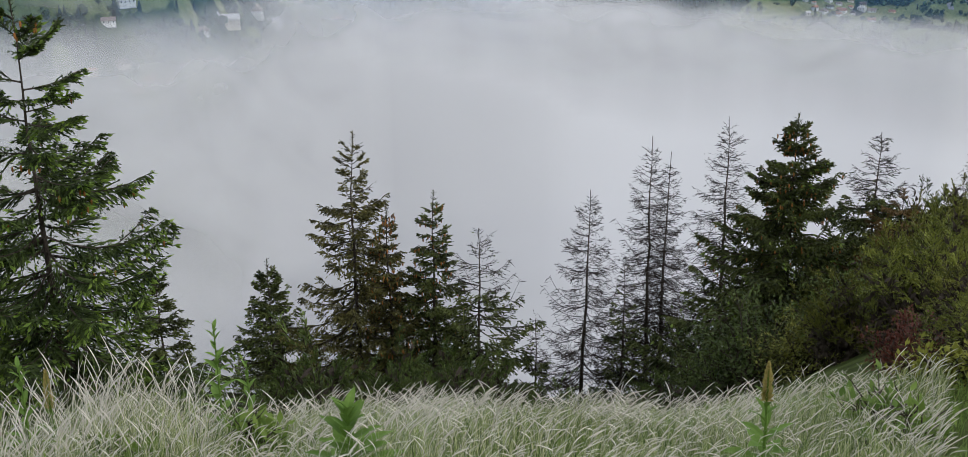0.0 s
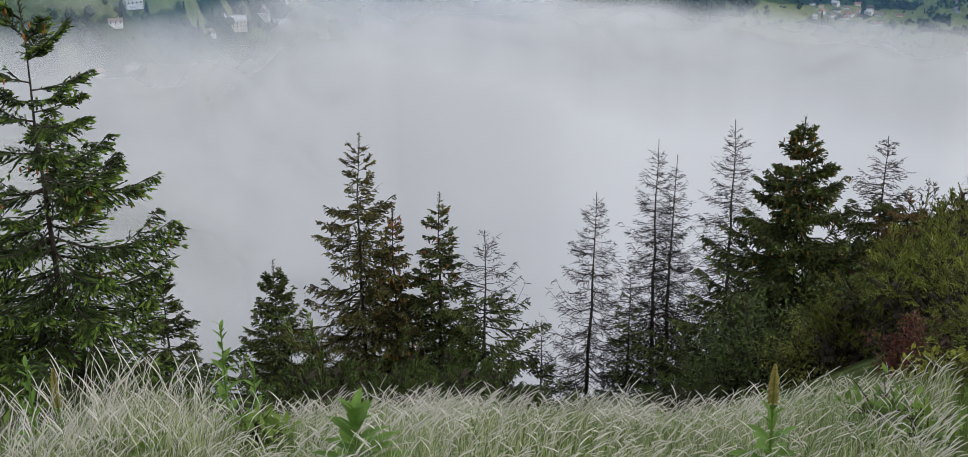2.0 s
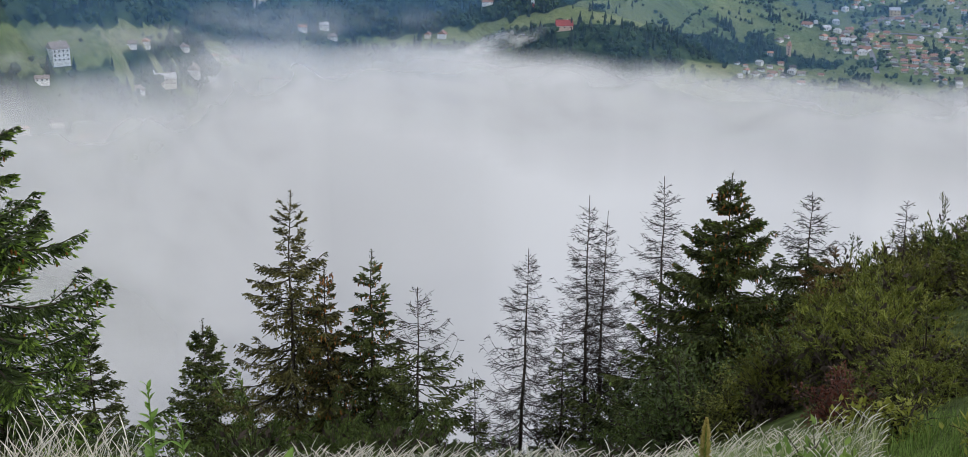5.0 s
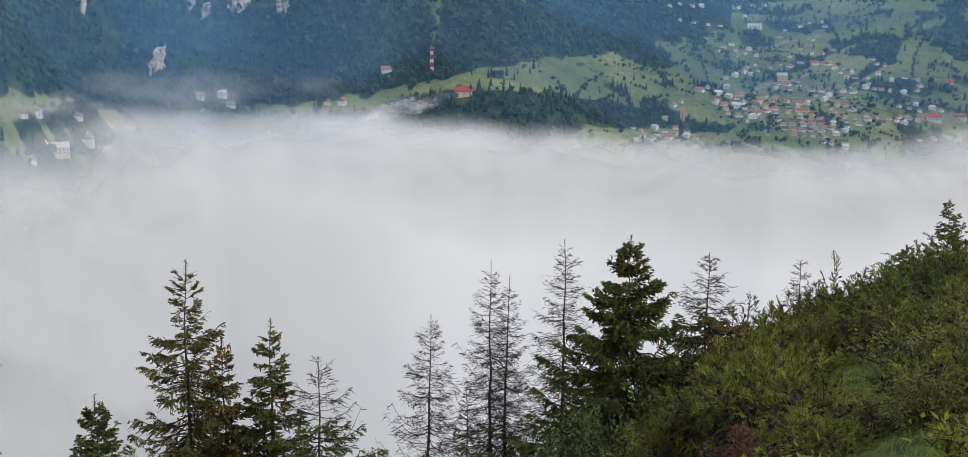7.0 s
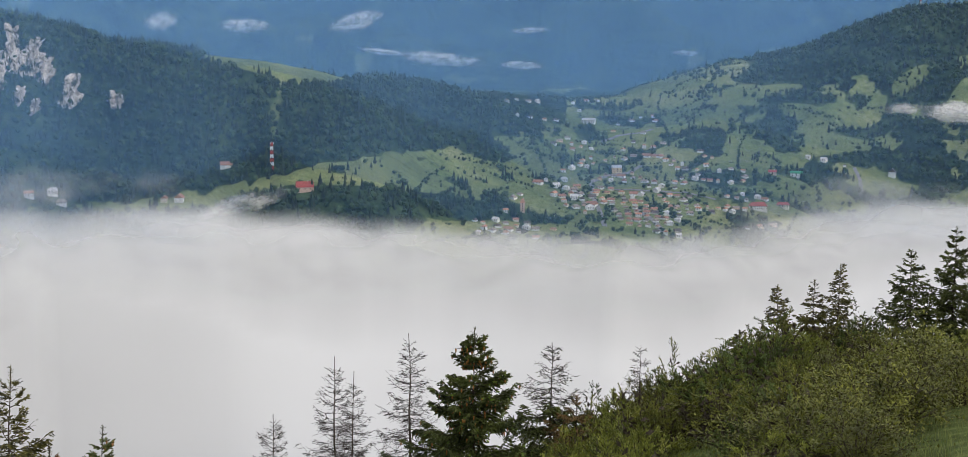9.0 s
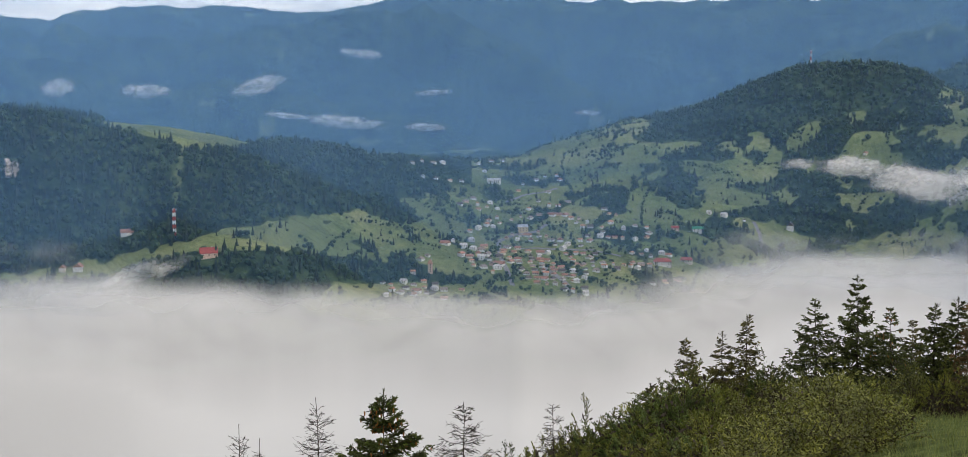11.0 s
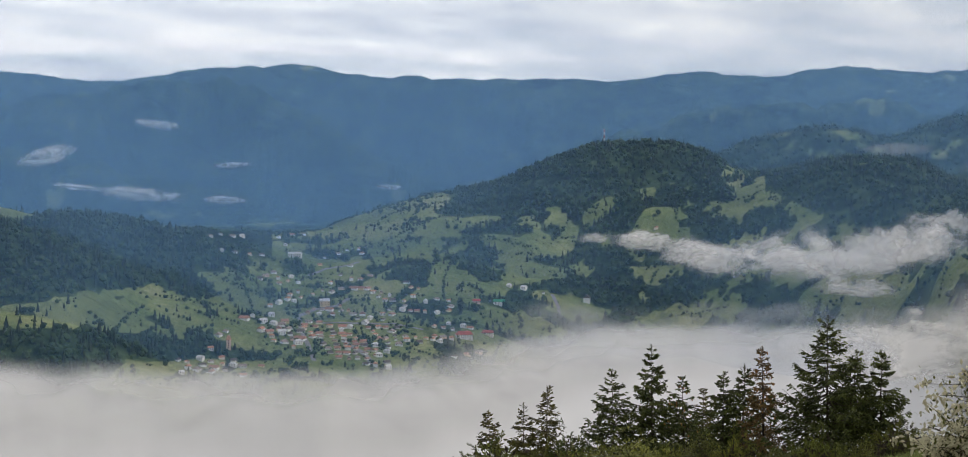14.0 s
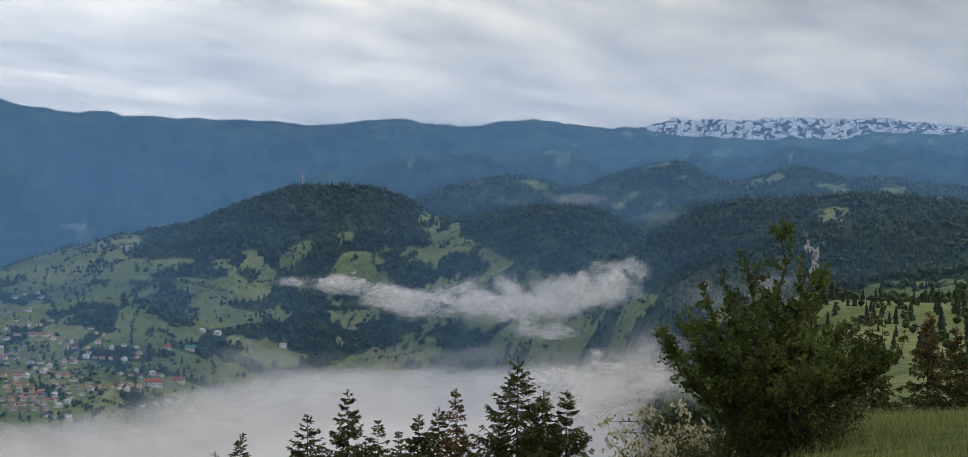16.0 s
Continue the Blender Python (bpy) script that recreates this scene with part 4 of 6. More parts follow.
# houses on the near bank, half in fog
set_house(house("yellow guest house with turrets", 22, 11, 7, 11, M_WALLS[4], M_ROOFS[3], tower=(5, 11), window_cols=6), -12.2, -8.75, turn=10, first=True)
set_house(house("white multi-storey guest house with balconies", 15, 12, 11, 16, M_WHITE, M_ROOFS[2], storeys=3, window_cols=4), -16.8, -7.35, turn=25, first=True)
set_house(house("white chalet with a gabled front", 13, 11, 6, 12, M_WHITE, M_ROOFS[2]), -10.8, -8.35, turn=80, first=True)
set_house(house("long white house with a pale sheet roof", 18, 10, 4.5, 8, M_WALLS[0], M_METALROOF), -10.0, -8.55, turn=4, first=True)
for az, el, k, turn in [(-13.6, -6.75, 5, 0), (-12.9, -6.6, 0, 85), (-11.2, -7.0, 2, 80), (-9.8, -7.4, 7, 5), (-8.9, -7.55, 3, 10), (-8.1, -8.75, 5, 0), (-7.0, -8.4, 0, 5), (-5.6, -6.15, 0, 0),
                        (-4.6, -6.2, 4, 10), (-4.2, -6.45, 2, 0), (-19.4, -10.4, 1, 10), (-17.8, -11.0, 5, 0), (-16.7, -11.2, 9, 20), (-16.0, -11.4, 0, 0), (-15.2, -11.3, 2, 10), (-17.2, -10.6, 6, 30),
                        (-18.6, -11.0, 7, 0), (-17.6, -8.6, 5, 0), (1.1, -6.3, 11, 80), (0.4, -6.4, 1, 80), (3.3, -4.75, 11, 0), (-20.8, -6.9, 2, 10), (-13.4, -8.7, 2, 0)]:
    set_house(protos[k], az, el, turn=turn)

def lattice_mast(label, foot, h, w, bands):
    """A lattice mast: four legs, cross braces and painted bands from the foot up."""
    root = new("radio_mast")
    root.location = foot
    for k in range(bands):
        z0, z1 = h * k / bands, h * (k + 1) / bands
        sp = Soup()
        for c in range(4):
            a0, a1 = math.pi / 4 + c * math.pi / 2, math.pi / 4 + (c + 1) * math.pi / 2
            q0, q1 = w * (1 - 0.45 * z0 / h), w * (1 - 0.45 * z1 / h)
            A, B = (q0 * math.cos(a0), q0 * math.sin(a0), z0), (q1 * math.cos(a0), q1 * math.sin(a0), z1)
            C, D = (q0 * math.cos(a1), q0 * math.sin(a1), z0), (q1 * math.cos(a1), q1 * math.sin(a1), z1)
            sp.tube([A, B], [w * 0.24, w * 0.24], 4)
            sp.tube([A, D], [w * 0.12] * 2, 4)
            sp.tube([C, B], [w * 0.12] * 2, 4)
        sp.make("mast_section", M_RED if k % 2 == 0 else M_WHITE, root, "red painted lattice" if k % 2 == 0 else "white painted lattice")
    sp = Soup()
    sp.tube([(0, 0, h), (0, 0, h * 1.06)], [0.2, 0.1], 5)
    for a in range(3):
        sp.tube([(w * math.cos(a * 2.1), w * math.sin(a * 2.1), h * 0.93), (w * math.cos(a * 2.1), w * math.sin(a * 2.1), h * 1.0)], [0.4, 0.4], 5)
    sp.make("antenna", M_WHITE, root)
    return tagged(root, label, "mast")


lattice_mast("red and white banded lattice radio mast", spot(5.45, -5.1), 34, 2.6, 7)
lattice_mast("slim white and red mast on the wooded summit", polar(35.8, 2640, ground_at(35.8, 2640) + 3), 34, 1.3, 5)

# ---- cliffs in the woods ----


def cliff(az, el, w, h, lean, seed):
    """A craggy limestone face standing out of the slope."""
    p = spot(az, el)
    nu, nv = 16, 22
    vs = []
    for j in range(nv):
        for i in range(nu):
            u, v = i / (nu - 1) * 2 - 1, j / (nv - 1)
            edge = 1 - 0.55 * abs(v - 0.45) * 1.6
            n = noise.fractal(Vector((u * 1.6 + seed, v * 3.5, 2)), 0.7, 2.2, 5)
            n2 = noise.ridged_multi_fractal(Vector((u * 3 + seed, v * 1.2, 5)), 0.8, 2.1, 4, 0.8, 2)
            dx = w * 0.5 * (u * edge * (1 + 1.0 * n) + lean * (v - 0.5))
            out = (1 - u * u) ** 0.5 * (1 - (2 * v - 1) ** 4) * (5 + 5 * n2) - 2
            vs.append((dx, -out + 0.75 * h * (v - 0.1), h * (v - 0.1) * (1 + 0.12 * n)))
    ob = mesh_object("rock_cliff", vs, grid_faces(nv, nu), M_CLIFF)
    ob.matrix_basis = pose(p.x, p.y, p.z, 0, 0, -az)
    return tagged(ob, "pale limestone cliff face in the wooded hillside", "cliff", "cliffs of the wooded hill")


for q in [(-7.3, -0.2, 15, 36, 0.8, 21), (-6.6, -1.5, 13, 30, 1.0, 23), (-5.9, -2.2, 13, 22, 1.2, 25), (-5.2, -2.6, 12, 18, 1.2, 27), (-9.4, -1.2, 24, 20, 0.3, 29), (-6.1, -0.5, 20, 46, 0.9, 1), (-5.4, -1.1, 28, 40, 1.6, 3), (-4.7, -1.5, 16, 28, 1.4, 5), (-3.7, -2.1, 24, 34, 1.8, 7), (-1.65, -2.5, 18, 18, 0.6, 9), (-7.55, -5.0, 20, 32, 1.8, 11), (-8.4, -4.3, 9, 14, 0.2, 13),
          (-10.7, -2.0, 9, 26, 0.1, 15), (60.4, -1.1, 16, 34, 0.3, 17), (60.1, 0.0, 9, 18, 0.3, 19)]:
    big_one = q[1] > -3 and q[0] < 0
    cliff(q[0], q[1], q[2] * (1.15 if big_one else 0.75), q[3] * (1.4 if big_one else 1.2), *q[4:])

# ---- roads between the houses ----


def road(label, stops, width):
    """A road laid over the land through sight points."""
    pts = [spot(a, e1) for a, e1 in stops]
    az = [math.degrees(math.atan2(p.x, p.y)) for p in pts]
    rr = [math.hypot(p.x, p.y) for p in pts]
    s = np.arange(len(pts))
    q = np.linspace(0, len(pts) - 1, 12 * len(pts))
    a2, r2 = np.interp(q, s, az), np.interp(q, s, rr)
    c = np.stack([r2 * np.sin(np.radians(a2)), r2 * np.cos(np.radians(a2))], 1)
    d = np.gradient(c, axis=0)
    nrm = np.stack([-d[:, 1], d[:, 0]], 1) / (np.linalg.norm(d, axis=1)[:, None] + 1e-9)
    vs = []
    for side in (-1, 1):
        e2 = c + nrm * side * width / 2
        z = height(np.degrees(np.arctan2(e2[:, 0], e2[:, 1])), np.hypot(e2[:, 0], e2[:, 1])) + 0.9
        vs.append(np.stack([e2[:, 0], e2[:, 1], z], 1))
    ob = mesh_object("village_road", np.concatenate(vs), grid_faces(2, len(q)), M_ROAD)
    return tagged(ob, label, "road", kind="structure")


for st, wd in [([(24.6, -7.9), (24.1, -7.4), (23.4, -6.9), (23.2, -6.7)], 9), ([(21.7, -7.6), (21.4, -6.9), (21.1, -6.2), (21.0, -5.6), (21.8, -5.3), (22.8, -5.0), (23.4, -4.7)], 7),
               ([(22, -5.9), (24, -6.0), (25.5, -5.9), (27, -6.2)], 6), ([(21.4, -3.6), (22.2, -3.3), (23.2, -3.1), (23.9, -2.95)], 6), ([(33.3, -4.6), (33.6, -5.2), (33.7, -5.7)], 6)]:
    road("narrow pale village road", st, wd)
# ---- near trees ----


def spruce(name, label, at, h, rad, seed, needles, live=(0.0, 1.0), dense=1.0, droop=0.25, lean=(0, 0), whorls=None, cones=0, bare_low=0.0, power=0.85, fine=1.0, ragged=0.0, fresh=0.0, group="spruces on the slope"):
    """A spruce with its foot at `at`: trunk, limbs, needles and cones. live: the part of the height whose branches carry needles."""
    rng = np.random.RandomState(seed)
    root = new(name)
    root.location = at
    trunk, limbs, leaf, cone, young = Soup(), Soup(), Soup(), Soup(), Soup()
    n = 14
    tt = np.linspace(0, 1, n)
    bend = np.cumsum(rng.normal(0, 0.012, (n, 2)), 0) * h * 0.25
    axis = np.stack([bend[:, 0] + lean[0] * h * tt, bend[:, 1] + lean[1] * h * tt, h * tt], 1)
    r0 = 0.0068 * h + 0.022
    trunk.tube(axis, np.maximum(r0 * (1 - tt) ** 0.9, 0.008), 7)
    dead_tree = live[1] < 0.3

    def on_axis(t):
        return np.array([np.interp(t, tt, axis[:, i]) for i in range(3)])

    nw = whorls or max(8, int(h / (0.24 if dead_tree else 0.25)))
    side_gap = rng.uniform(0, 6.28)
    for k in range(nw):
        t0 = bare_low + (0.955 - bare_low) * (k + 0.5) / nw
        count = rng.randint(6, 10) if dead_tree else rng.randint(7, 11)
        turn = rng.uniform(0, 6.28)
        for b in range(count):
            if ragged and rng.uniform() < ragged * (0.5 + 0.9 * t0):
                continue
            t = min(max(t0 + rng.normal(0, 0.38 if dead_tree else 0.5) / nw, 0.01), 0.98)
            full = live[0] <= t + rng.normal(0, 0.05) <= live[1]
            span = rad * ((1 - t) ** power) * min(1.0, (1 - t) / 0.3) ** 0.22 * (0.62 + 0.38 * min(1, t / 0.12 + 0.4))
            a = turn + 2 * math.pi * b / count + rng.normal(0, 0.35)
            L = span * (rng.uniform(0.62, 1.05) if rng.uniform() < 0.82 else rng.uniform(1.0, 1.3)) + 0.05
            L *= 1 + 0.22 * ragged * math.cos(a - side_gap + 5 * t)
            rise = np.interp(t, [0, 0.5, 0.8, 1], [-droop, -droop * 0.35, 0.18, 0.95]) + rng.normal(0, 0.08)
            sag = np.interp(t, [0, 0.6, 1], [0.26, 0.2, 0.08]) * (0.9 if full else 1.5) * rng.uniform(0.5, 1.4)
            s = np.linspace(0, 1, 6)
            o = on_axis(t)
            dr = np.array([math.cos(a), math.sin(a), 0])
            side = np.array([-dr[1], dr[0], 0])
            wob = rng.normal(0, 0.03) * L
            pts = o + dr * (L * s)[:, None] + side * (wob * s * s * 3)[:, None]
            pts[:, 2] += L * (rise * s - sag * 1.3 * s * (1 - s) * 2 + sag * 0.7 * s ** 3)
            limbs.tube(pts, np.linspace(0.008 + 0.008 * L, 0.004, 6) if full else np.linspace(0.006 + 0.006 * L, 0.003, 6), 3)
            if full:
                # branchlets to both sides, each set with short needled shoots
                m = max(3, int((L + 0.05) * 21 * dense * fine))
                q = np.sort(rng.uniform(0.06, 1.0, m) ** 0.8)
                base = np.stack([np.interp(q, s, pts[:, i]) for i in range(3)], 1)
                sgn = np.where(np.arange(m) % 2, 1, -1)[:, None]
                bl = np.clip((0.06 + 0.34 * L * (1.02 - q) ** 0.75) * rng.uniform(0.6, 1.25, m), 0.05, 0.42)[:, None]
                d = dr * rng.uniform(0.45, 0.9, (m, 1)) + side * sgn * rng.uniform(0.35, 0.9, (m, 1))
                d[:, 2] = rise * 0.5 - np.abs(rng.normal(0.42, 0.38, m)) * np.interp(t, [0, 0.75, 1], [1.1, 0.7, -0.6]) + rng.normal(0, 0.14, m)
                d /= np.linalg.norm(d, axis=1)[:, None]
                kk = 5
                f = (np.arange(kk) + 0.5)[None, :, None] / kk + rng.normal(0, 0.06, (m, kk, 1))
                b2 = (base[:, None] + d[:, None] * bl[:, None] * f).reshape(-1, 3)
                w2 = np.cross(d, [0, 0, 1.0])
                d2 = d[:, None] * 0.85 + w2[:, None] * (np.where(np.arange(kk) % 2, 1, -1)[None, :, None] * rng.uniform(0.15, 0.75, (m, kk, 1))) + rng.normal(0, 0.24, (m, kk, 3)) - np.array([0, 0, 0.10])
                d2 = d2.reshape(-1, 3)
                d2 /= np.linalg.norm(d2, axis=1)[:, None]
                ln = rng.uniform(0.055, 0.12, (m * kk, 1)) / fine ** 0.3
                leaf.shoots(b2, b2 + d2 * ln, rng.uniform(0.014, 0.025, m * kk) / fine ** 0.6, rng)
                leaf.shoots(base, base + d * bl, 0.022 / fine ** 0.5, rng)
                c2 = np.stack([np.interp(np.linspace(0.1, 1, 6), s, pts[:, i]) for i in range(3)], 1)
                leaf.shoots(c2[:-1], c2[1:], 0.016, rng)
                tip = base + d * bl
                if fresh:
                    pick = rng.uniform(0, 1, m) < fresh * (0.35 + 0.65 * q)
                    if pick.any():
                        p0 = tip[pick]
                        young.shoots(p0 - d[pick] * 0.03, p0 + (d[pick] + rng.normal(0, 0.3, (len(p0), 3))) * 0.075, 0.022, rng)
                        young.shoots(p0 - d[pick] * 0.05, p0 + (d[pick] + rng.normal(0, 0.6, (len(p0), 3))) * 0.055, 0.02, rng)
            else:
                m = max(4, int(L * 20 * fine))
                q = np.sort(rng.uniform(0.2, 1.0, m))
                base = np.stack([np.interp(q, s, pts[:, i]) for i in range(3)], 1)
                sgn = np.where(np.arange(m) % 2, 1, -1)[:, None]
                ln = np.minimum((0.10 + 0.30 * L * (1 - 0.75 * q)) * rng.uniform(0.6, 1.3, m), 0.34)[:, None]
                d = dr * rng.uniform(0.5, 1.0, (m, 1)) + side * sgn * rng.uniform(0.6, 1.0, (m, 1))
                hang = np.abs(rng.normal(0.3, 0.4, m)) * np.interp(t, [0, 0.8, 1], [1, 0.7, 0])
                d[:, 2] = rise * 0.5 - hang + rng.normal(0, 0.1, m)
                d /= np.linalg.norm(d, axis=1)[:, None]
                tip = base + d * ln
                limbs.shoots(base, tip, 0.009, rng)
                j = base + (tip - base) * rng.uniform(0.3, 0.8, (m, 1))
                limbs.shoots(j, j + (d + rng.normal(0, 0.5, (m, 3))) * ln * 0.5, 0.005, rng)
                if not dead_tree:
                    pick = rng.uniform(0, 1, m) < 0.35
                    if pick.any():
                        leaf.shoots(j[pick], j[pick] + (d[pick] + rng.normal(0, 0.3, (pick.sum(), 3))) * 0.09, 0.011, rng)
            if cones and t > 0.5 and rng.uniform() < cones:
                for i in rng.randint(0, m, 3):
                    c = tip[i]
                    cone.tube([c, c - [0, 0, 0.02], c - [0, 0, 0.06], c - [0, 0, 0.09]], [0.006, 0.017, 0.016, 0.004], 5)
    if live[1] >= 0.85:
        # the leader and its upswept shoots
        for q in np.linspace(0.95, 1.0, 9):
            o = on_axis(q)
            d = rng.normal(0, 1, (6, 3)) * [0.7, 0.7, 0.2] + [0, 0, 1.0]
            leaf.shoots(np.repeat(o[None], 6, 0), o + d * 0.055, 0.007, rng)
    trunk.make("trunk", M_BARK, root, "rough grey-brown bark")
    limbs.make("branchwork", M_TWIG if live[1] < 0.9 else M_BARK, root, "thin bare twigs and limbs", "stuff")
    leaf.make("foliage", needles, root, "", "stuff")
    young.make("young_growth", M_YOUNG, root, "bright green fresh shoots", "stuff")
    cone.make("cone_growth", M_CONE, root, "hanging orange-brown cones", "stuff")
    return tagged(root, label, "spruce tree", group)


def stand(az, r, sink=0.15):
    return polar(az, r, ground_at(az, r) - sink)


def rise_to(az, r, el):
    """Height of a tree at that place whose tip is seen at the sight-elevation el."""
    return r * math.tan(radians(el)) - ground_at(az, r) + 0.15


LIVE = "green spruce with drooping boughs on the grassy slope"
THIN = "sparse green spruce with a thinning bare top"
DEAD = "dead grey spruce with bare upswept twigs on the slope"
for spec in [
    # az, r, tip el, radius, seed, needles, options
    ("spruce", "tall spruce with fresh green tips and orange cones", -21.6, 17.0, -6.6, 2.3, 1, M_NEEDLE_FRESH, dict(dense=1.5, droop=0.34, cones=0.5, lean=(-0.015, 0), fine=1.9, power=0.6, whorls=24, ragged=0.36, fresh=0.62)),
    ("spruce", "small dark green spruce beside the tall one", -16.5, 22.0, -19.5, 1.35, 2, M_NEEDLE, dict(droop=0.1, dense=1.2)),
    ("spruce", "dense conical green spruce on the slope", -11.2, 29.0, -19.5, 2.2, 3, M_NEEDLE, dict(dense=1.5, droop=0.05, fresh=0.1)),
    ("spruce", "tall olive spruce with a bare broken-looking top", -6.6, 25.0, -13.7, 2.6, 4, M_NEEDLE_OLIVE, dict(dense=1.05, live=(0, 0.93), droop=0.45, power=0.85, ragged=0.38)),
    ("spruce", "green spruce hung with brown cones", -4.9, 24.0, -17.2, 1.2, 5, M_NEEDLE_OLIVE, dict(cones=0.8, droop=0.35, power=0.85, dense=1.1, ragged=0.25)),
    ("spruce", "green spruce hung with brown cones", -2.8, 24.0, -16.7, 1.6, 6, M_NEEDLE, dict(cones=0.4, droop=0.15, power=0.9, dense=1.2, ragged=0.15)),
    ("spruce", THIN, -0.4, 23.0, -18.4, 1.9, 7, M_NEEDLE, dict(live=(0, 0.72), dense=1.1, droop=0.5, power=0.75, ragged=0.3)),
    ("spruce", "low sapling among dead spruces", 2.8, 27.0, -23.0, 0.8, 8, M_NEEDLE, dict(live=(0, 0.7))),
    ("dead_spruce", DEAD, 5.3, 28.0, -16.6, 1.75, 9, M_NEEDLE_OLIVE, dict(live=(0, 0.10), power=0.7, droop=0.1, dense=0.5)),
    ("dead_spruce", "dead twin-stemmed grey spruce with bare twigs", 8.5, 30.0, -14.0, 1.9, 10, M_NEEDLE_OLIVE, dict(live=(0, 0.16), power=0.75, droop=0.1, dense=0.5)),
    ("dead_spruce", DEAD, 9.2, 30.6, -14.6, 1.6, 11, M_NEEDLE_OLIVE, dict(live=(0, 0.12), power=0.75, droop=0.1, dense=0.5)),
    ("spruce", "slim half-dead spruce beside the dead ones", 7.2, 28.0, -20.1, 1.0, 12, M_NEEDLE, dict(live=(0, 0.8), dense=0.5)),
    ("dead_spruce", DEAD, 12.0, 29.0, -12.9, 1.9, 13, M_NEEDLE_OLIVE, dict(live=(0, 0.14), power=0.7, droop=0.1, dense=0.5)),
    ("spruce", "broad dense green spruce with orange cones at the top", 15.6, 24.0, -12.7, 2.9, 14, M_NEEDLE, dict(dense=2.1, droop=0.25, cones=0.9, fine=1.3, power=0.98, ragged=0.0, fresh=0.06)),
    ("spruce", "green spruce with a bare whippy top", 19.3, 27.0, -13.2, 1.9, 15, M_NEEDLE, dict(live=(0, 0.66), dense=1.4, droop=0.05, power=0.9)),
    ("spruce", "brownish half-dead spruce on the slope", 20.7, 25.0, -15.8, 1.5, 16, M_NEEDLE_BROWN, dict(live=(0, 0.88), dense=1.1)),
    ("spruce", "bare-topped sapling standing out of the junipers", 23.6, 30.0, -13.4, 0.9, 17, M_NEEDLE_OLIVE, dict(live=(0, 0.55))),
]:
    nm, lab, az, r, el, rad, seed, nd, opt = spec
    spruce(nm, lab, stand(az, r), rise_to(az, r, el), rad if nm == "dead_spruce" else rad * 1.13, seed, nd, **{"fine": 1.25, **opt})

# the row on the shoulder of the hill, towards the village
ROW = "green spruce in the row on the shoulder"
for spec in [
    (30.2, 42, -10.1, 1.6, 30, M_NEEDLE_OLIVE, {}), (31.8, 43, -9.75, 1.3, 31, M_NEEDLE_OLIVE, dict(live=(0, 0.85))), (32.9, 44, -8.95, 1.6, 32, M_NEEDLE_OLIVE, dict(dense=0.8)),
    (34.1, 45, -11.3, 1.4, 33, M_NEEDLE, {}), (36.1, 44, -8.1, 2.0, 34, M_NEEDLE, dict(dense=1.0)), (38.0, 44, -6.9, 1.9, 35, M_NEEDLE, dict(live=(0, 0.94))),
    (39.5, 43, -8.4, 1.7, 36, M_NEEDLE, dict(cones=0.3)), (41.2, 40, -8.1, 1.5, 37, M_NEEDLE, {}), (42.1, 40, -7.75, 1.5, 38, M_NEEDLE, {}),
    (43.1, 38, -6.9, 1.3, 39, M_NEEDLE_BROWN, dict(dense=0.8, droop=0.5, cones=0.4)), (46.0, 37, -5.4, 2.4, 40, M_NEEDLE, dict(dense=1.1, droop=0.0)),
    (47.2, 38, -6.9, 1.8, 41, M_NEEDLE, {}), (48.3, 37, -6.9, 1.5, 42, M_NEEDLE, {}), (40.3, 46, -8.9, 1.4, 43, M_NEEDLE_OLIVE, {}),
    (28.4, 40, -12.3, 1.4, 44, M_NEEDLE_OLIVE, {}), (62.3, 37, -2.9, 1.1, 45, M_NEEDLE_OLIVE, dict(cones=0.5)), (64.7, 38, -2.75, 1.25, 46, M_NEEDLE_OLIVE, dict(cones=0.9, dense=1.1)),
    (66.0, 39, -3.4, 1.2, 47, M_NEEDLE_OLIVE, dict(cones=0.3)), (67.4, 38, -2.4, 1.4, 48, M_NEEDLE_OLIVE, dict(cones=0.4)), (69.5, 38, -2.0, 1.5, 49, M_NEEDLE_OLIVE, dict(cones=0.4))]:
    az, r, el, rad, seed, nd, opt = spec
    lab = "rusty browned spruce in the row on the shoulder" if nd is M_NEEDLE_BROWN else ROW
    spruce("spruce", lab, stand(az, r), rise_to(az, r, el), rad, seed, nd, group="row of spruces on the shoulder", fine=0.75 if r > 39 else 0.9, **{"dense": 1.3, "droop": 0.08, "power": 0.95, **opt})

# ---- shrubs ----


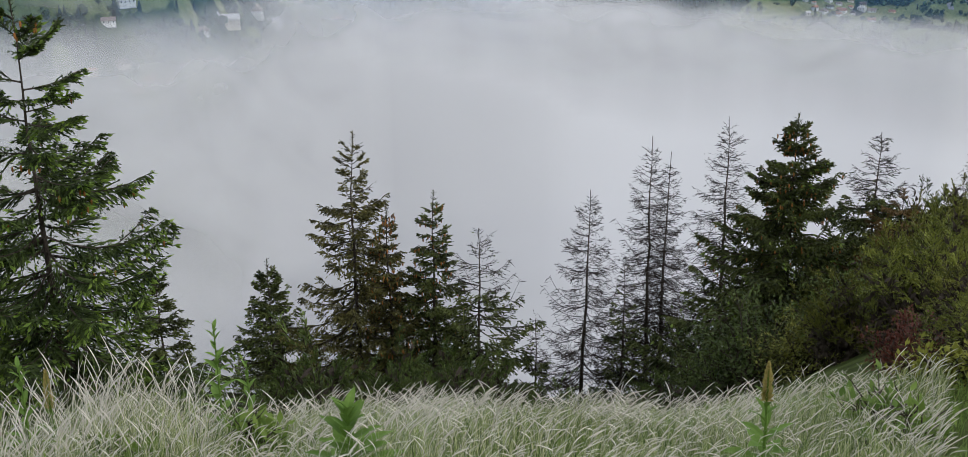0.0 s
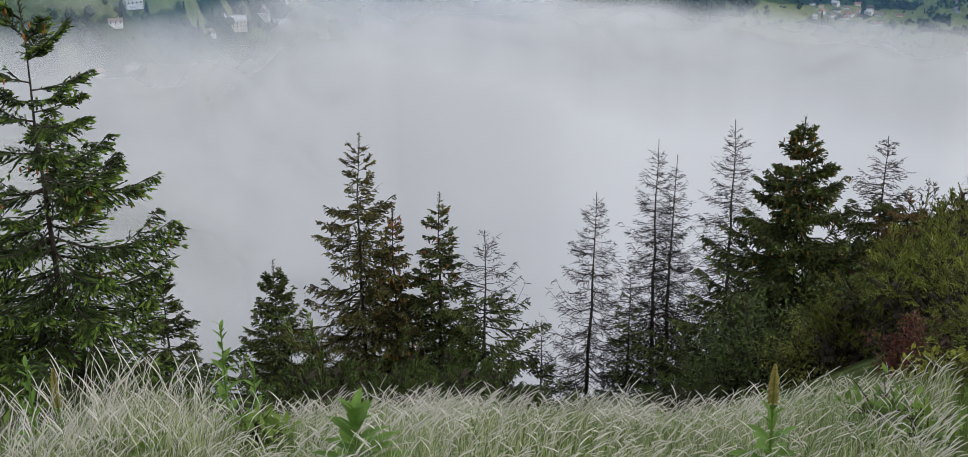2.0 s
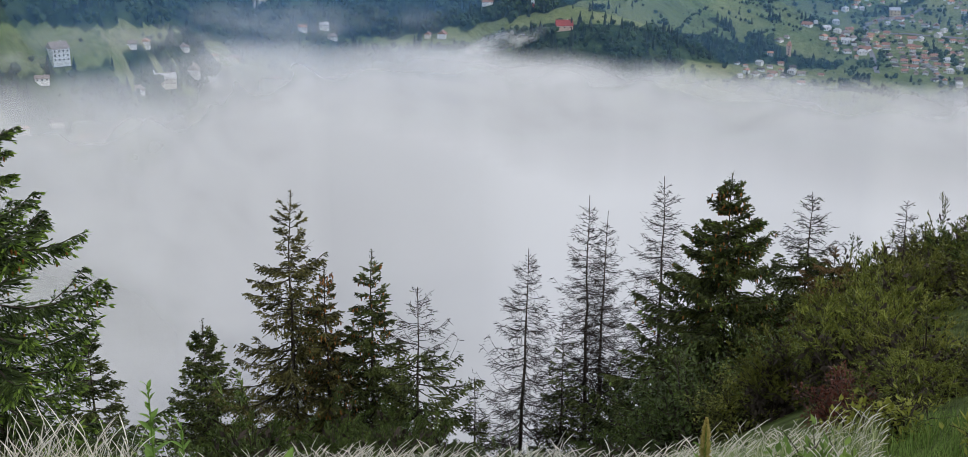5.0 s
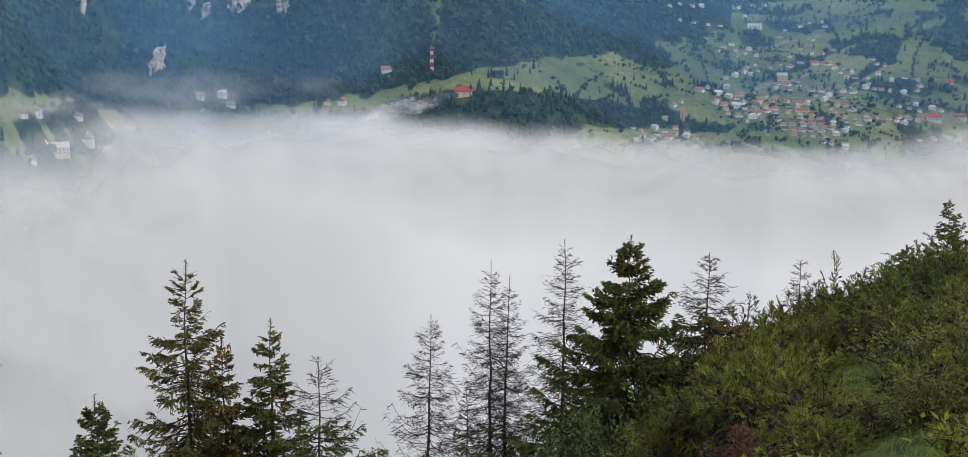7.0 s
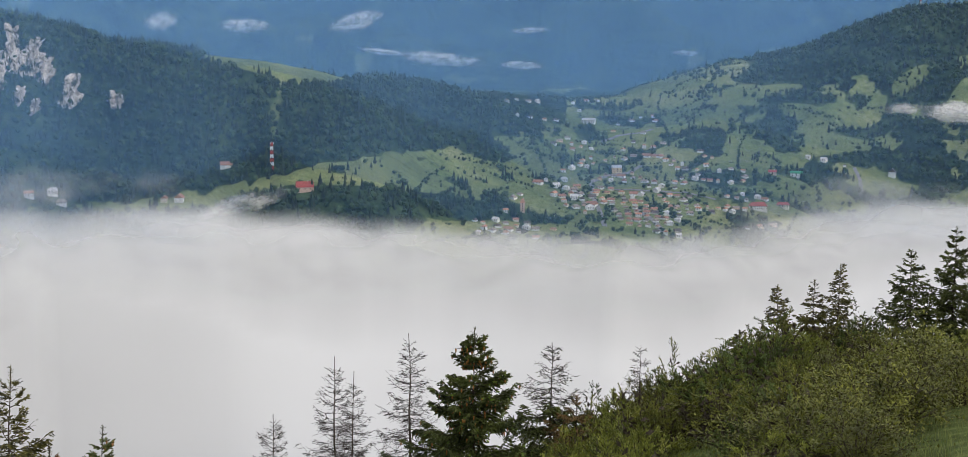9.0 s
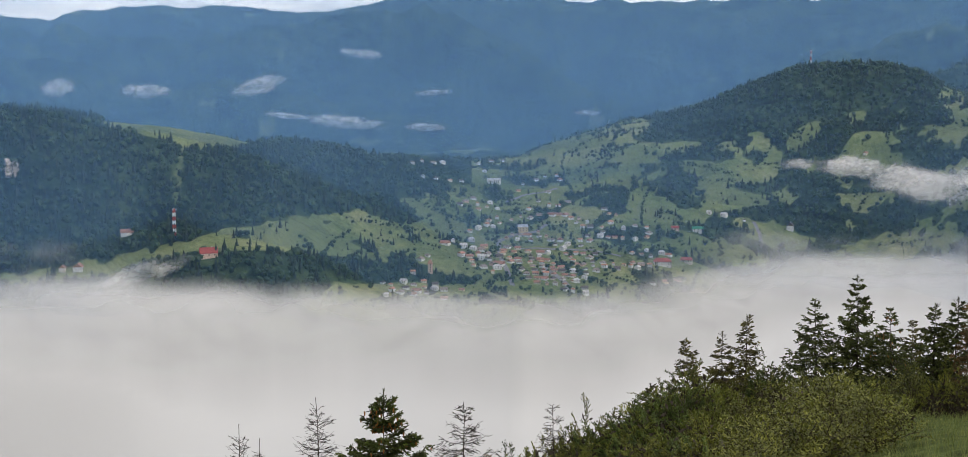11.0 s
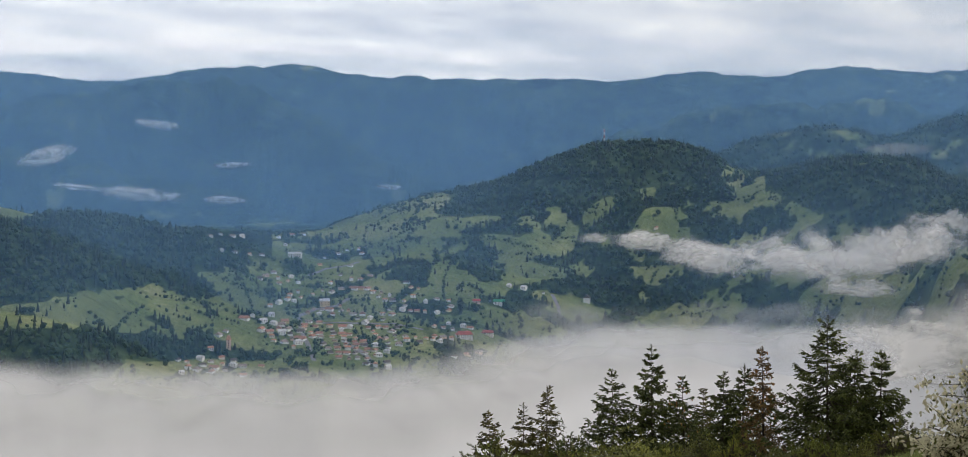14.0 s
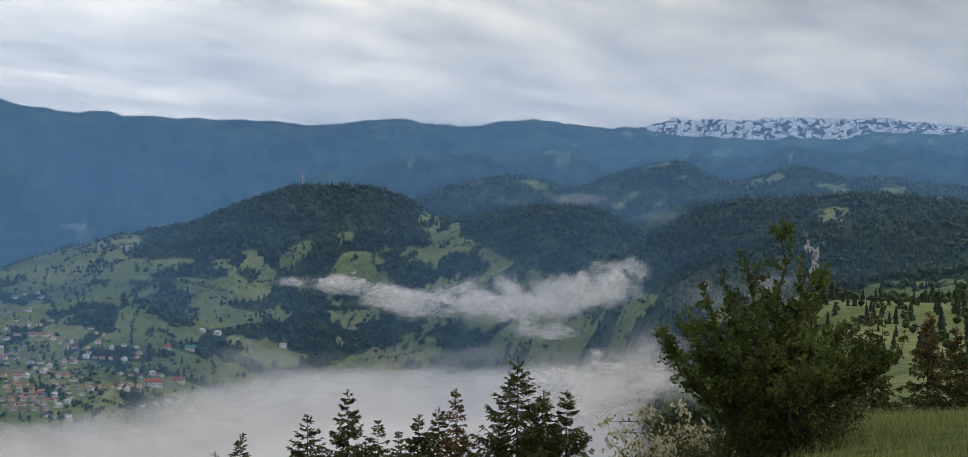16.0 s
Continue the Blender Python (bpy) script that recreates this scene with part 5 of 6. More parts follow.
def shrub(name, label, at, w, h, seed, leaf_mat, leaves=2600, size=0.05, upright=0.5, category="shrub", blossom=0.0, tips=0.0, group="shrubs on the slope"):
    """A many-stemmed bush: stems from the foot, leaves massed round their ends."""
    rng = np.random.RandomState(seed)
    root = new(name)
    root.location = at
    stems, leaf, bloom = Soup(), Soup(), Soup()
    ns = 26
    ends = []
    for k in range(ns):
        a, q = rng.uniform(0, 2 * math.pi), math.sqrt(rng.uniform(0.02, 1))
        end = np.array([math.cos(a) * q * w * 0.5, math.sin(a) * q * w * 0.5, h * (1 - 0.62 * q * q) * rng.uniform(0.72, 1.05)])
        s = np.linspace(0, 1, 5)
        p = end * s[:, None]
        p[:, :2] *= (0.35 + 0.65 * s)[:, None] ** 0.6
        p[:, 2] = end[2] * s ** (1 - 0.4 * upright)
        p[1:4] += rng.normal(0, 0.03 * h, (3, 3))
        stems.tube(p, np.linspace(0.012 + 0.008 * h, 0.004, 5), 4)
        for j in range(5):
            i = rng.uniform(0.35, 1)
            b = np.array([np.interp(i, s, p[:, c]) for c in range(3)])
            t = b + rng.normal(0, 1, 3) * [0.16 * w, 0.16 * w, 0.10 * h] + [0, 0, 0.10 * h * upright]
            t[2] = max(t[2], 0.06 * h)
            stems.tube([b, (b + t) / 2 + rng.normal(0, 0.02, 3), t], [0.007, 0.005, 0.003], 3)
            ends.append((b, t))
    m = leaves // len(ends)
    for b, t in ends:
        f = rng.uniform(0.15, 1.12, (m, 1))
        base = b + (t - b) * f + rng.normal(0, 0.045 * (w + h) * 0.5, (m, 3))
        d = rng.normal(0, 1, (m, 3)) + (t - b) / (np.linalg.norm(t - b) + 1e-6) * 0.9 + [0, 0, 0.3 * upright]
        d /= np.linalg.norm(d, axis=1)[:, None]
        leaf.sprigs(base, base + d * size * rng.uniform(0.8, 2.2, (m, 1)), size * rng.uniform(0.22, 0.45, m), False)
        if blossom and rng.uniform() < blossom:
            bb = t + rng.normal(0, 0.05, (14, 3))
            bloom.sprigs(bb, bb + rng.normal(0, 0.05, (14, 3)), 0.022)
    if tips:
        for k in range(int(tips)):
            b, t = ends[rng.randint(len(ends))]
            u = t + [rng.normal(0, 0.06), rng.normal(0, 0.06), 0.22 * h * rng.uniform(0.4, 1)]
            stems.tube([t, (t + u) / 2, u], [0.005, 0.004, 0.002], 3)
            f = rng.uniform(0, 1.05, (22, 1))
            bb = t + (u - t) * f
            leaf.sprigs(bb, bb + rng.normal(0, 1, (22, 3)) * size * 1.1 + [0, 0, size * 0.8], size * 0.32, False)
    stems.make("brushwood", M_BARK, root, "thin dark woody stems, plus inner-shade blades in the junipers", "stuff")
    leaf.make("foliage", leaf_mat, root, "", "stuff")
    bloom.make("blossom", M_BLOSSOM, root, "clusters of cream blossom", "stuff")
    return tagged(root, label, category, group)


def juniper(name, label, at, w, h, seed, leaf_mat, plumes=130):
    """A juniper: uneven tufts of feathery upswept sprays round an inside darkened by blades."""
    rng = np.random.RandomState(seed)
    root = new(name)
    root.location = at
    stems, leaf = Soup(), Soup()
    tufts = [(np.array([0.0, 0.0, h * 0.55]), 0.24 * w, np.array([0.0, 0.0, 1.0]))]
    for i in range(13):
        a, q = i * 2.4 + rng.uniform(-0.4, 0.4), math.sqrt((i + 0.7) / 14) * 0.42 * w
        top = h * (1.0 - 1.35 * (q / w) ** 1.3) * rng.uniform(0.55, 1.0)
        out = np.array([math.cos(a) * 0.55 * q / w * 2, math.sin(a) * 0.55 * q / w * 2, 1.0])
        tufts.append((np.array([math.cos(a) * q, math.sin(a) * q, max(0.08, top * 0.55)]), rng.uniform(0.09, 0.15) * w, out / np.linalg.norm(out)))
    for k in range(plumes):
        c, lr, up = tufts[k % len(tufts)]
        t, v = rng.uniform(0, 6.28), rng.uniform(-0.25, 1)
        out = np.array([math.cos(t) * math.sqrt(1 - v * v), math.sin(t) * math.sqrt(1 - v * v), v])
        b = c + out * lr * rng.uniform(0.35, 0.85) * [1, 1, 1.25]
        b[2] = max(b[2], 0.04)
        d = out * 0.8 + up * rng.uniform(0.35, 0.8) + rng.normal(0, 0.16, 3)
        d /= np.linalg.norm(d)
        L = rng.uniform(0.30, 0.56) * (1.4 if rng.uniform() < 0.12 else 1.0)
        s = np.linspace(0, 1, 5)
        p = b + d * (L * s)[:, None]
        p[:, 2] -= 0.34 * L * s ** 2.4
        stems.shoots(np.array([c * [0.8, 0.8, 0.4], b]), np.array([b, p[3]]), 0.010, rng)
        side = np.cross(d, [0.1, 0.05, 1.0])
        side /= np.linalg.norm(side) + 1e-9
        m = 24
        q = (np.arange(m) + rng.uniform(0, 1, m)) / m
        base = np.stack([np.interp(q, s, p[:, i]) for i in range(3)], 1)
        sg = np.where(np.arange(m) % 2, 1, -1)[:, None]
        dd = d * rng.uniform(0.6, 1.0, (m, 1)) + side * sg * rng.uniform(0.35, 0.8, (m, 1)) + rng.normal(0, 0.2, (m, 3))
        dd[:, 2] -= 0.12
        dd /= np.linalg.norm(dd, axis=1)[:, None]
        ln = (0.045 + 0.075 * (1 - q) * min(1.2, L / 0.35))[:, None] * rng.uniform(0.7, 1.2, (m, 1))
        leaf.shoots(base, base + dd * ln, rng.uniform(0.0085, 0.014, m), rng)
        b2 = base + dd * ln * rng.uniform(0.35, 0.9, (m, 1))
        leaf.shoots(b2, b2 + (dd * 0.8 + rng.normal(0, 0.35, (m, 3))) * ln * 0.65, rng.uniform(0.008, 0.012, m), rng)
    # broad bark-coloured blades inside each tuft, put there as inner shade
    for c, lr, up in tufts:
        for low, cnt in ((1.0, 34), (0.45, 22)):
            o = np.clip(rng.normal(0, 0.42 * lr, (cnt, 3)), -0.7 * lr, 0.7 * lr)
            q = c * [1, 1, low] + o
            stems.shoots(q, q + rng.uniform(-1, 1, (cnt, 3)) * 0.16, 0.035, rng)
    stems.make("brushwood", M_BARK, root, "thin dark woody stems, plus inner-shade blades in the junipers", "stuff")
    leaf.make("foliage", leaf_mat, root, "", "stuff")
    return tagged(root, label, "juniper", "junipers on the hillside")


JUN = "olive green juniper bush on the hillside"
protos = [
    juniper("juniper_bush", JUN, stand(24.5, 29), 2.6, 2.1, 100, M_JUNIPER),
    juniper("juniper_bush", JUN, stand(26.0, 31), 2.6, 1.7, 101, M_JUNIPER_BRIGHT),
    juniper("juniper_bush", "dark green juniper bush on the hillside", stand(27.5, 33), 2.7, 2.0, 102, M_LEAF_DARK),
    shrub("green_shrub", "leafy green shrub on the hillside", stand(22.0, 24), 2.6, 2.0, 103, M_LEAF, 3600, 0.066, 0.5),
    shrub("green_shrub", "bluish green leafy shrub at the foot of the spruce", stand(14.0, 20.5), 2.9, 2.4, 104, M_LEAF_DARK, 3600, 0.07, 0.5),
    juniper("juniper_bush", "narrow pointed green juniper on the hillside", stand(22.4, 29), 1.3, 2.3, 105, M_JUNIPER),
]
rng = random.Random(9)
for az, r, k, s in [
    # under and right of the broad spruce
    (12.6, 21.5, 4, 0.8), (16.6, 19.5, 3, 0.95), (18.2, 20.5, 4, 1.0), (19.6, 21.5, 0, 0.9), (21.0, 23.0, 0, 1.0), (22.6, 25.5, 1, 1.2), (17.6, 24, 2, 1.0), (20.0, 26, 0, 1.15),
    (21.6, 28, 2, 1.2), (23.3, 27, 0, 1.1), (24.2, 24, 1, 0.9), (20.4, 19.5, 3, 0.6), (23.0, 22.5, 1, 0.8),
    (22.3, 33, 0, 1.15), (24.0, 34, 1, 1.25), (25.3, 34, 0, 1.2), (26.6, 35, 2, 1.2), (28.0, 36, 0, 1.2), (29.2, 37, 1, 1.25), (30.6, 38, 0, 1.2), (25.4, 31, 1, 0.9),
    (30.0, 33, 2, 0.95), (31.6, 37, 1, 1.1), (32.6, 39, 0, 1.1), (33.8, 39, 2, 1.0), (31.2, 31, 1, 0.9), (32.6, 33, 3, 1.0), (34.2, 35, 0, 0.9),
    (30.4, 28, 0, 0.65), (31.4, 26, 1, 0.7), (35.2, 36, 3, 0.9), (36.8, 35, 3, 1.0), (38.6, 36, 1, 0.9), (40.4, 36, 3, 1.1), (42.0, 35, 0, 0.8), (44.0, 34, 3, 0.9), (45.6, 33, 1, 0.75),
    (47.4, 32, 3, 0.8), (49.2, 30, 0, 0.7), (33.4, 29, 3, 0.7), (34.8, 31, 1, 0.55), (24.9, 26, 0, 0.6), (9.8, 23.5, 4, 0.5), (11.2, 24.0, 3, 0.55), (1.2, 26, 3, 0.5), (4.0, 27, 3, 0.5),
    # low growth behind the brow of the grass
    (-9.4, 23, 2, 1.7), (-8.6, 21, 2, 1.5), (-13.4, 21, 2, 1.1), (-7.6, 21.5, 2, 1.2), (-5.8, 21, 2, 1.2), (-3.8, 21, 2, 1.2), (-1.6, 21, 2, 1.15), (-10.0, 27, 2, 1.1), (-12.2, 27, 2, 1.1), (-14.8, 18.5, 4, 0.75), (-12.6, 19, 4, 0.85), (-10.4, 19.5, 2, 0.8), (-8.6, 18.5, 4, 0.95), (-6.8, 18.5, 2, 0.95), (-5.0, 18, 4, 0.95), (-3.2, 18, 2, 0.9), (-1.4, 18.5, 4, 0.95), (0.4, 19, 2, 0.8), (2.2, 20, 4, 0.65),
    (4.0, 20, 2, 0.7), (5.8, 20.5, 4, 0.7), (7.6, 20.5, 2, 0.75), (9.2, 20, 4, 0.85), (10.9, 19.5, 4, 0.85), (-19.6, 15.5, 4, 0.6), (-17.4, 17, 4, 0.7), (-22.8, 15, 2, 0.7), (-25.2, 15, 4, 0.7)]:
    if az < 12:
        s *= 0.98
        k = 2
    tall = 1.0
    if 16 < az < 50:
        s *= (0.62 if r > 22 else 0.75) * (1.3 if k in (0, 1, 2) else 1.0)
        tall = 1.35 if k in (0, 1, 2) else 1.1
    t = pose(*stand(az, r, 0.1), 0, 0, rng.uniform(0, 360)) @ Matrix.Diagonal((s * rng.uniform(0.8, 1.1), s * rng.uniform(0.8, 1.1), s * tall * rng.uniform(0.75, 1.3), 1))
    copy_thing(protos[k], t)
for k, az in enumerate(np.arange(17.5, 31.0, 0.6)):
    r = 31 + 5 * rng.random()
    h = rise_to(az, r, float(np.interp(az, [17.5, 20.6, 23, 24.6, 27.1, 29.2, 31], [-18.2, -17.0, -15.6, -14.3, -13.0, -11.8, -11.0]))) * rng.uniform(0.86, 1.06)
    kk = (0, 2, 1, 0, 2)[k % 5]
    sc = max(0.42, h / (2.1, 1.7, 2.0, 2.0, 2.4, 1.9)[kk])
    copy_thing(protos[kk], pose(*stand(az, r, 0.1), 0, 0, rng.uniform(0, 360)) @ Matrix.Diagonal((0.15 + 0.85 * sc, 0.15 + 0.85 * sc, sc, 1)))
for az, r, sc in [(25.2, 17, 0.7), (26.2, 22, 0.75), (27.6, 26, 0.85), (24.4, 15, 0.6), (30.8, 19, 0.8), (31.6, 17, 0.75), (30.2, 23, 0.8), (29.2, 27, 0.8), (28.4, 30, 0.9), (31.2, 22, 0.9), (25.6, 15.5, 0.5)]:
    if 25.8 < az < 29.3 and r < 25:
        continue
    copy_thing(protos[int(az * 10) % 3], pose(*stand(az, r, 0.1), 0, 0, rng.uniform(0, 360)) @ Matrix.Diagonal((sc * 1.1, sc * 1.1, sc, 1)))
for az, r, kk, sc in [(29.5, 19, 3, 0.7), (30.8, 18, 3, 0.65), (32.0, 18.5, 3, 0.7), (33.4, 19, 3, 0.7), (31.4, 22, 0, 0.8), (33.0, 23, 3, 0.75), (34.8, 21, 3, 0.8), (36.0, 22, 3, 0.75),
                      (35.6, 26, 0, 0.9), (37.2, 25, 3, 0.8), (36.6, 28, 3, 0.9), (30.2, 16, 3, 0.5), (34.0, 17, 3, 0.6), (38.4, 24, 3, 0.7), (38.0, 29, 1, 0.9)]:
    copy_thing(protos[kk], pose(*stand(az, r, 0.1), 0, 0, rng.uniform(0, 360)) @ Matrix.Diagonal((sc * 1.1, sc * 1.1, sc, 1)))
for k in range(24):
    az, r = rng.uniform(16.5, 26.2), rng.uniform(17, 31)
    if az > 24.5 + (r - 20) * 0.35:
        continue
    sc = rng.uniform(0.6, 0.95)
    copy_thing(protos[(0, 1, 5, 5, 3, 1)[k % 6]], pose(*stand(az, r, 0.1), 0, 0, rng.uniform(0, 360)) @ Matrix.Diagonal((sc, sc, sc * 1.3, 1)))
shrub("rust_shrub", "withered rust-red juniper bush", stand(21.5, 14.5), 1.1, rise_to(21.5, 14.5, -21.6), 120, M_LEAF_RUST, 3600, 0.04, 0.4)
shrub("yellow_shrub", "yellow-green young shrub on the slope", stand(22.5, 12.8), 0.8, rise_to(22.5, 12.8, -22.6), 121, M_LEAF_YELLOW, 700, 0.06, 0.6)
shrub("yellow_shrub", "yellow-green young shrub on the slope", stand(24.6, 13.0), 0.9, 0.75, 122, M_LEAF_YELLOW, 600, 0.06, 0.6)
shrub("yellow_shrub", "young shrub with yellow and orange leaves", stand(31.3, 13.0), 0.9, 0.8, 125, M_LEAF_YELLOW, 500, 0.075, 0.6)
shrub("yellow_shrub", "young shrub with yellow and orange leaves", stand(28.8, 11.5), 0.7, 0.55, 126, M_LEAF_YELLOW, 260, 0.08, 0.6)
shrub("blossom_shrub", "low shrub dotted with cream blossom", stand(29.6, 16.5), 0.9, 0.7, 127, M_LEAF, 1500, 0.045, 0.4, blossom=0.12)
shrub("bare_shrub", "nearly leafless twiggy shrub in the grass", stand(27.6, 16.0), 0.9, 0.7, 128, M_LEAF, 520, 0.04, 0.7)
shrub("blossom_shrub", "leafy shrub covered in cream blossom", stand(52.6, 17.5), 1.9, 1.35, 123, M_LEAF, 2600, 0.05, 0.5, blossom=0.9)
shrub("blossom_shrub", "leafy shrub covered in cream blossom", stand(51.0, 17.0), 1.2, 0.8, 124, M_LEAF, 1600, 0.05, 0.5, blossom=0.8)


def orchard_tree(at, h, w, seed):
    """A wild fruit tree, many stems fanning from the foot, leafy upright shoots of uneven height."""
    rng = np.random.RandomState(seed)
    root = new("wild_apple_tree")
    root.location = at
    stems, leaf = Soup(), Soup()
    ends = []
    for k in range(34):
        a = k * 2.4 + rng.uniform(-0.5, 0.5)
        q = math.sqrt((k + 0.2) / 34)
        top = np.array([math.cos(a) * q * w * 0.5, math.sin(a) * q * w * 0.5, h * (1.0 - 0.52 * q ** 1.1) * rng.uniform(0.80, 1.0)])
        if k == 0:
            top[2] = h
        s = np.linspace(0, 1, 8)
        p = top * s[:, None]
        p[:, :2] = top[:2] * (s ** 1.1)[:, None]
        p[1:7] += rng.normal(0, 0.04, (6, 3))
        stems.tube(p, np.linspace(0.045, 0.006, 8), 5)
        for j in range(20):
            i = rng.uniform(0.10, 1)
            b = np.array([np.interp(i, s, p[:, c]) for c in range(3)])
            d = rng.normal(0, 1, 3) * [1, 1, 0.35] + [0, 0, 0.75]
            t = b + d / np.linalg.norm(d) * rng.uniform(0.22, 0.62) * (1.25 - 0.65 * i)
            stems.tube([b, (b + t) / 2 + rng.normal(0, 0.03, 3), t], [0.009, 0.006, 0.003], 3)
            ends.append((b, t, 54))
        u = p[-1] + [rng.normal(0, 0.07), rng.normal(0, 0.07), rng.uniform(0.05, 0.3) if k else 0.1]
        stems.tube([p[-2], p[-1], u], [0.008, 0.006, 0.002], 3)
        ends.append((p[-2], u, 90))
    for b, t, m in ends:
        f = rng.uniform(0.0, 1.03, (m, 1))
        base = b + (t - b) * f + rng.normal(0, 0.022, (m, 3))
        d = rng.normal(0, 1, (m, 3)) + (t - b) / (np.linalg.norm(t - b) + 1e-6) * 0.7
        d /= np.linalg.norm(d, axis=1)[:, None]
        leaf.shoots(base, base + d * rng.uniform(0.045, 0.085, (m, 1)), rng.uniform(0.013, 0.022, m), rng)
    stems.make("brushwood", M_BARK, root, "dark twisted stems", "stuff")
    leaf.make("foliage", M_LEAF_APPLE, root, "small mid-green leaves", "stuff")
    return tagged(root, "wild apple tree with many stems and small green leaves", "tree")


orchard_tree(stand(57.0, 16.0), rise_to(57.6, 16.0, 0.55), 3.3, 5)
for az, r, k, sc in ((54.9, 15.6, 4, 0.4), (56.4, 15.2, 4, 0.42), (58.2, 15.4, 4, 0.42), (59.8, 15.8, 4, 0.34), (53.6, 16.4, 3, 0.36)):
    copy_thing(protos[k], pose(*stand(az, r, 0.1), 0, 0, rng.uniform(0, 360)) @ Matrix.Diagonal((sc, sc, sc, 1)))

# ---- grass ----


def grass_patch(name, label, material, az0, az1, r0, r1, n, tall, wide, seed, lean=0.45, seeds=0.0, clump=0.0):
    """Arching blades in tussocks; seeds: the share of blades that carry a nodding plume."""
    rs = np.random.RandomState(seed)
    az, r = rs.uniform(az0, az1, n), np.sqrt(rs.uniform(r0 * r0, r1 * r1, n))
    x, y = r * np.sin(np.radians(az)), r * np.cos(np.radians(az))
    if clump:
        # blades drawn together into tussocks
        cx, cy = rs.uniform(x.min(), x.max(), n // 26 + 1), rs.uniform(y.min(), y.max(), n // 26 + 1)
        own = rs.randint(0, len(cx), n)
        pull = rs.uniform(0, 1, n) < 0.6
        tx, ty = cx[own] + rs.normal(0, 0.055, n), cy[own] + rs.normal(0, 0.055, n)
        tr, ta = np.hypot(tx, ty), np.degrees(np.arctan2(tx, ty))
        pull &= (tr > r0) & (tr < r1) & (ta > az0) & (ta < az1)
        x, y = np.where(pull, tx, x), np.where(pull, ty, y)
        keep = np.array([noise.noise(Vector((a * 1.1, b * 1.1, seed))) for a, b in zip(x, y)]) > rs.uniform(-0.6, 0.5, n) * clump
        x, y = x[keep], y[keep]
    n = len(x)
    z = height(np.degrees(np.arctan2(x, y)), np.hypot(x, y))
    foot = np.stack([x, y, z - 0.02], 1)
    patch = np.array([noise.noise(Vector((a * 0.8, b * 0.8, 4.4 + seed))) for a, b in zip(x, y)])
    wind = np.array([noise.noise(Vector((a * 1.7, b * 1.7, 9.1 + seed))) for a, b in zip(x, y)])
    h = tall * rs.uniform(0.45, 1.12, n) * (1 + 0.45 * patch)
    a = rs.uniform(0, 2 * math.pi, n)
    lx = (np.cos(a) * 0.75 + 0.10 + 0.4 * wind) * lean * h * rs.uniform(0.3, 1.3, n)
    ly = (np.sin(a) * 0.7 - 0.15) * lean * h * rs.uniform(0.3, 1.2, n)
    sa_ = rs.uniform(0, 2 * math.pi, n)
    side = np.stack([np.cos(sa_), np.sin(sa_) * 0.5, 0 * a], 1)
    w = (wide * rs.uniform(0.6, 1.3, n))[:, None]
    bow = rs.uniform(0.05, 0.34, n)
    V = []
    for s, q in ((0, 0.8), (0.4, 1.0), (0.75, 0.7)):
        c = foot + np.stack([lx * s ** 2, ly * s ** 2, h * (s - bow * s ** 3)], 1)
        V += [c - side * w * q, c + side * w * q]
    V.append(foot + np.stack([lx, ly, h * (1 - bow)], 1))
    vs = np.stack(V, 1).reshape(-1, 3)
    o = np.arange(n)[:, None] * 7
    F = (o + [0, 1, 3, 2]).tolist() + (o + [2, 3, 5, 4]).tolist() + (o + [4, 5, 6]).tolist()
    ob = mesh_object(name, vs, F, material)
    tagged(ob, label, "grass", kind="stuff")
    if seeds:
        sp = Soup()
        for i in rs.choice(n, int(n * seeds), replace=False):
            hh = h[i] * rs.uniform(1.0, 1.28)
            bx, by = lx[i] * 0.6 + rs.normal(0.03, 0.04), ly[i] * 0.5 + rs.normal(0, 0.03)
            nod = rs.uniform(0.02, 0.13) * (1 if bx > 0 else -1)
            dip = rs.uniform(-0.03, 0.05)
            ss = np.array([0, 0.5, 0.8, 0.88, 0.95, 1.0])
            over = np.clip((ss - 0.7) / 0.3, 0, 1) ** 1.6
            p = foot[i] + np.stack([bx * ss ** 2.2 + nod * over, by * ss ** 2.2, hh * (ss - 0.08 * ss ** 4) - dip * over * 1.5], 1)
            sp.tube(p[:4], [0.0012, 0.0011, 0.001, 0.001], 3)
            k = np.array([0.001, 0.0034, 0.0046, 0.0036, 0.0008]) * rs.uniform(0.6, 1.3)
            e2 = np.stack([np.interp(np.linspace(0.74, 1, 5), ss, p[:, c]) for c in range(3)], 1)
            sp.tube(e2, k, 3)
        sp.make("seed_head_mass", M_SEED, ob, "pale lilac-grey feathery seed heads", "stuff")
    return ob


GRASS = "tall silvery meadow grass bent by the wind"
grass_patch("tall_grass", GRASS, M_GRASS, -32, 23.5, 5.2, 12.2, 125000, 0.53, 0.0025, 1, 0.33, 0.10, 1.2)
grass_patch("tall_grass", "high tuft of silvery grass with seed heads", M_GRASS, -30, -15, 7.6, 10.6, 20000, 0.92, 0.0024, 6, 0.36, 0.12, 0.6)
grass_patch("green_grass", "fresh green grass under the taller stems", M_GRASS_GREEN, -32, 33, 5.2, 13.5, 46000, 0.40, 0.0030, 2, 0.5, 0.0, 0.8)
grass_patch("slope_grass", "green hillside grass between the bushes", M_GRASS_SLOPE, 20, 72, 11, 40, 46000, 0.30, 0.0045, 3, 0.7)
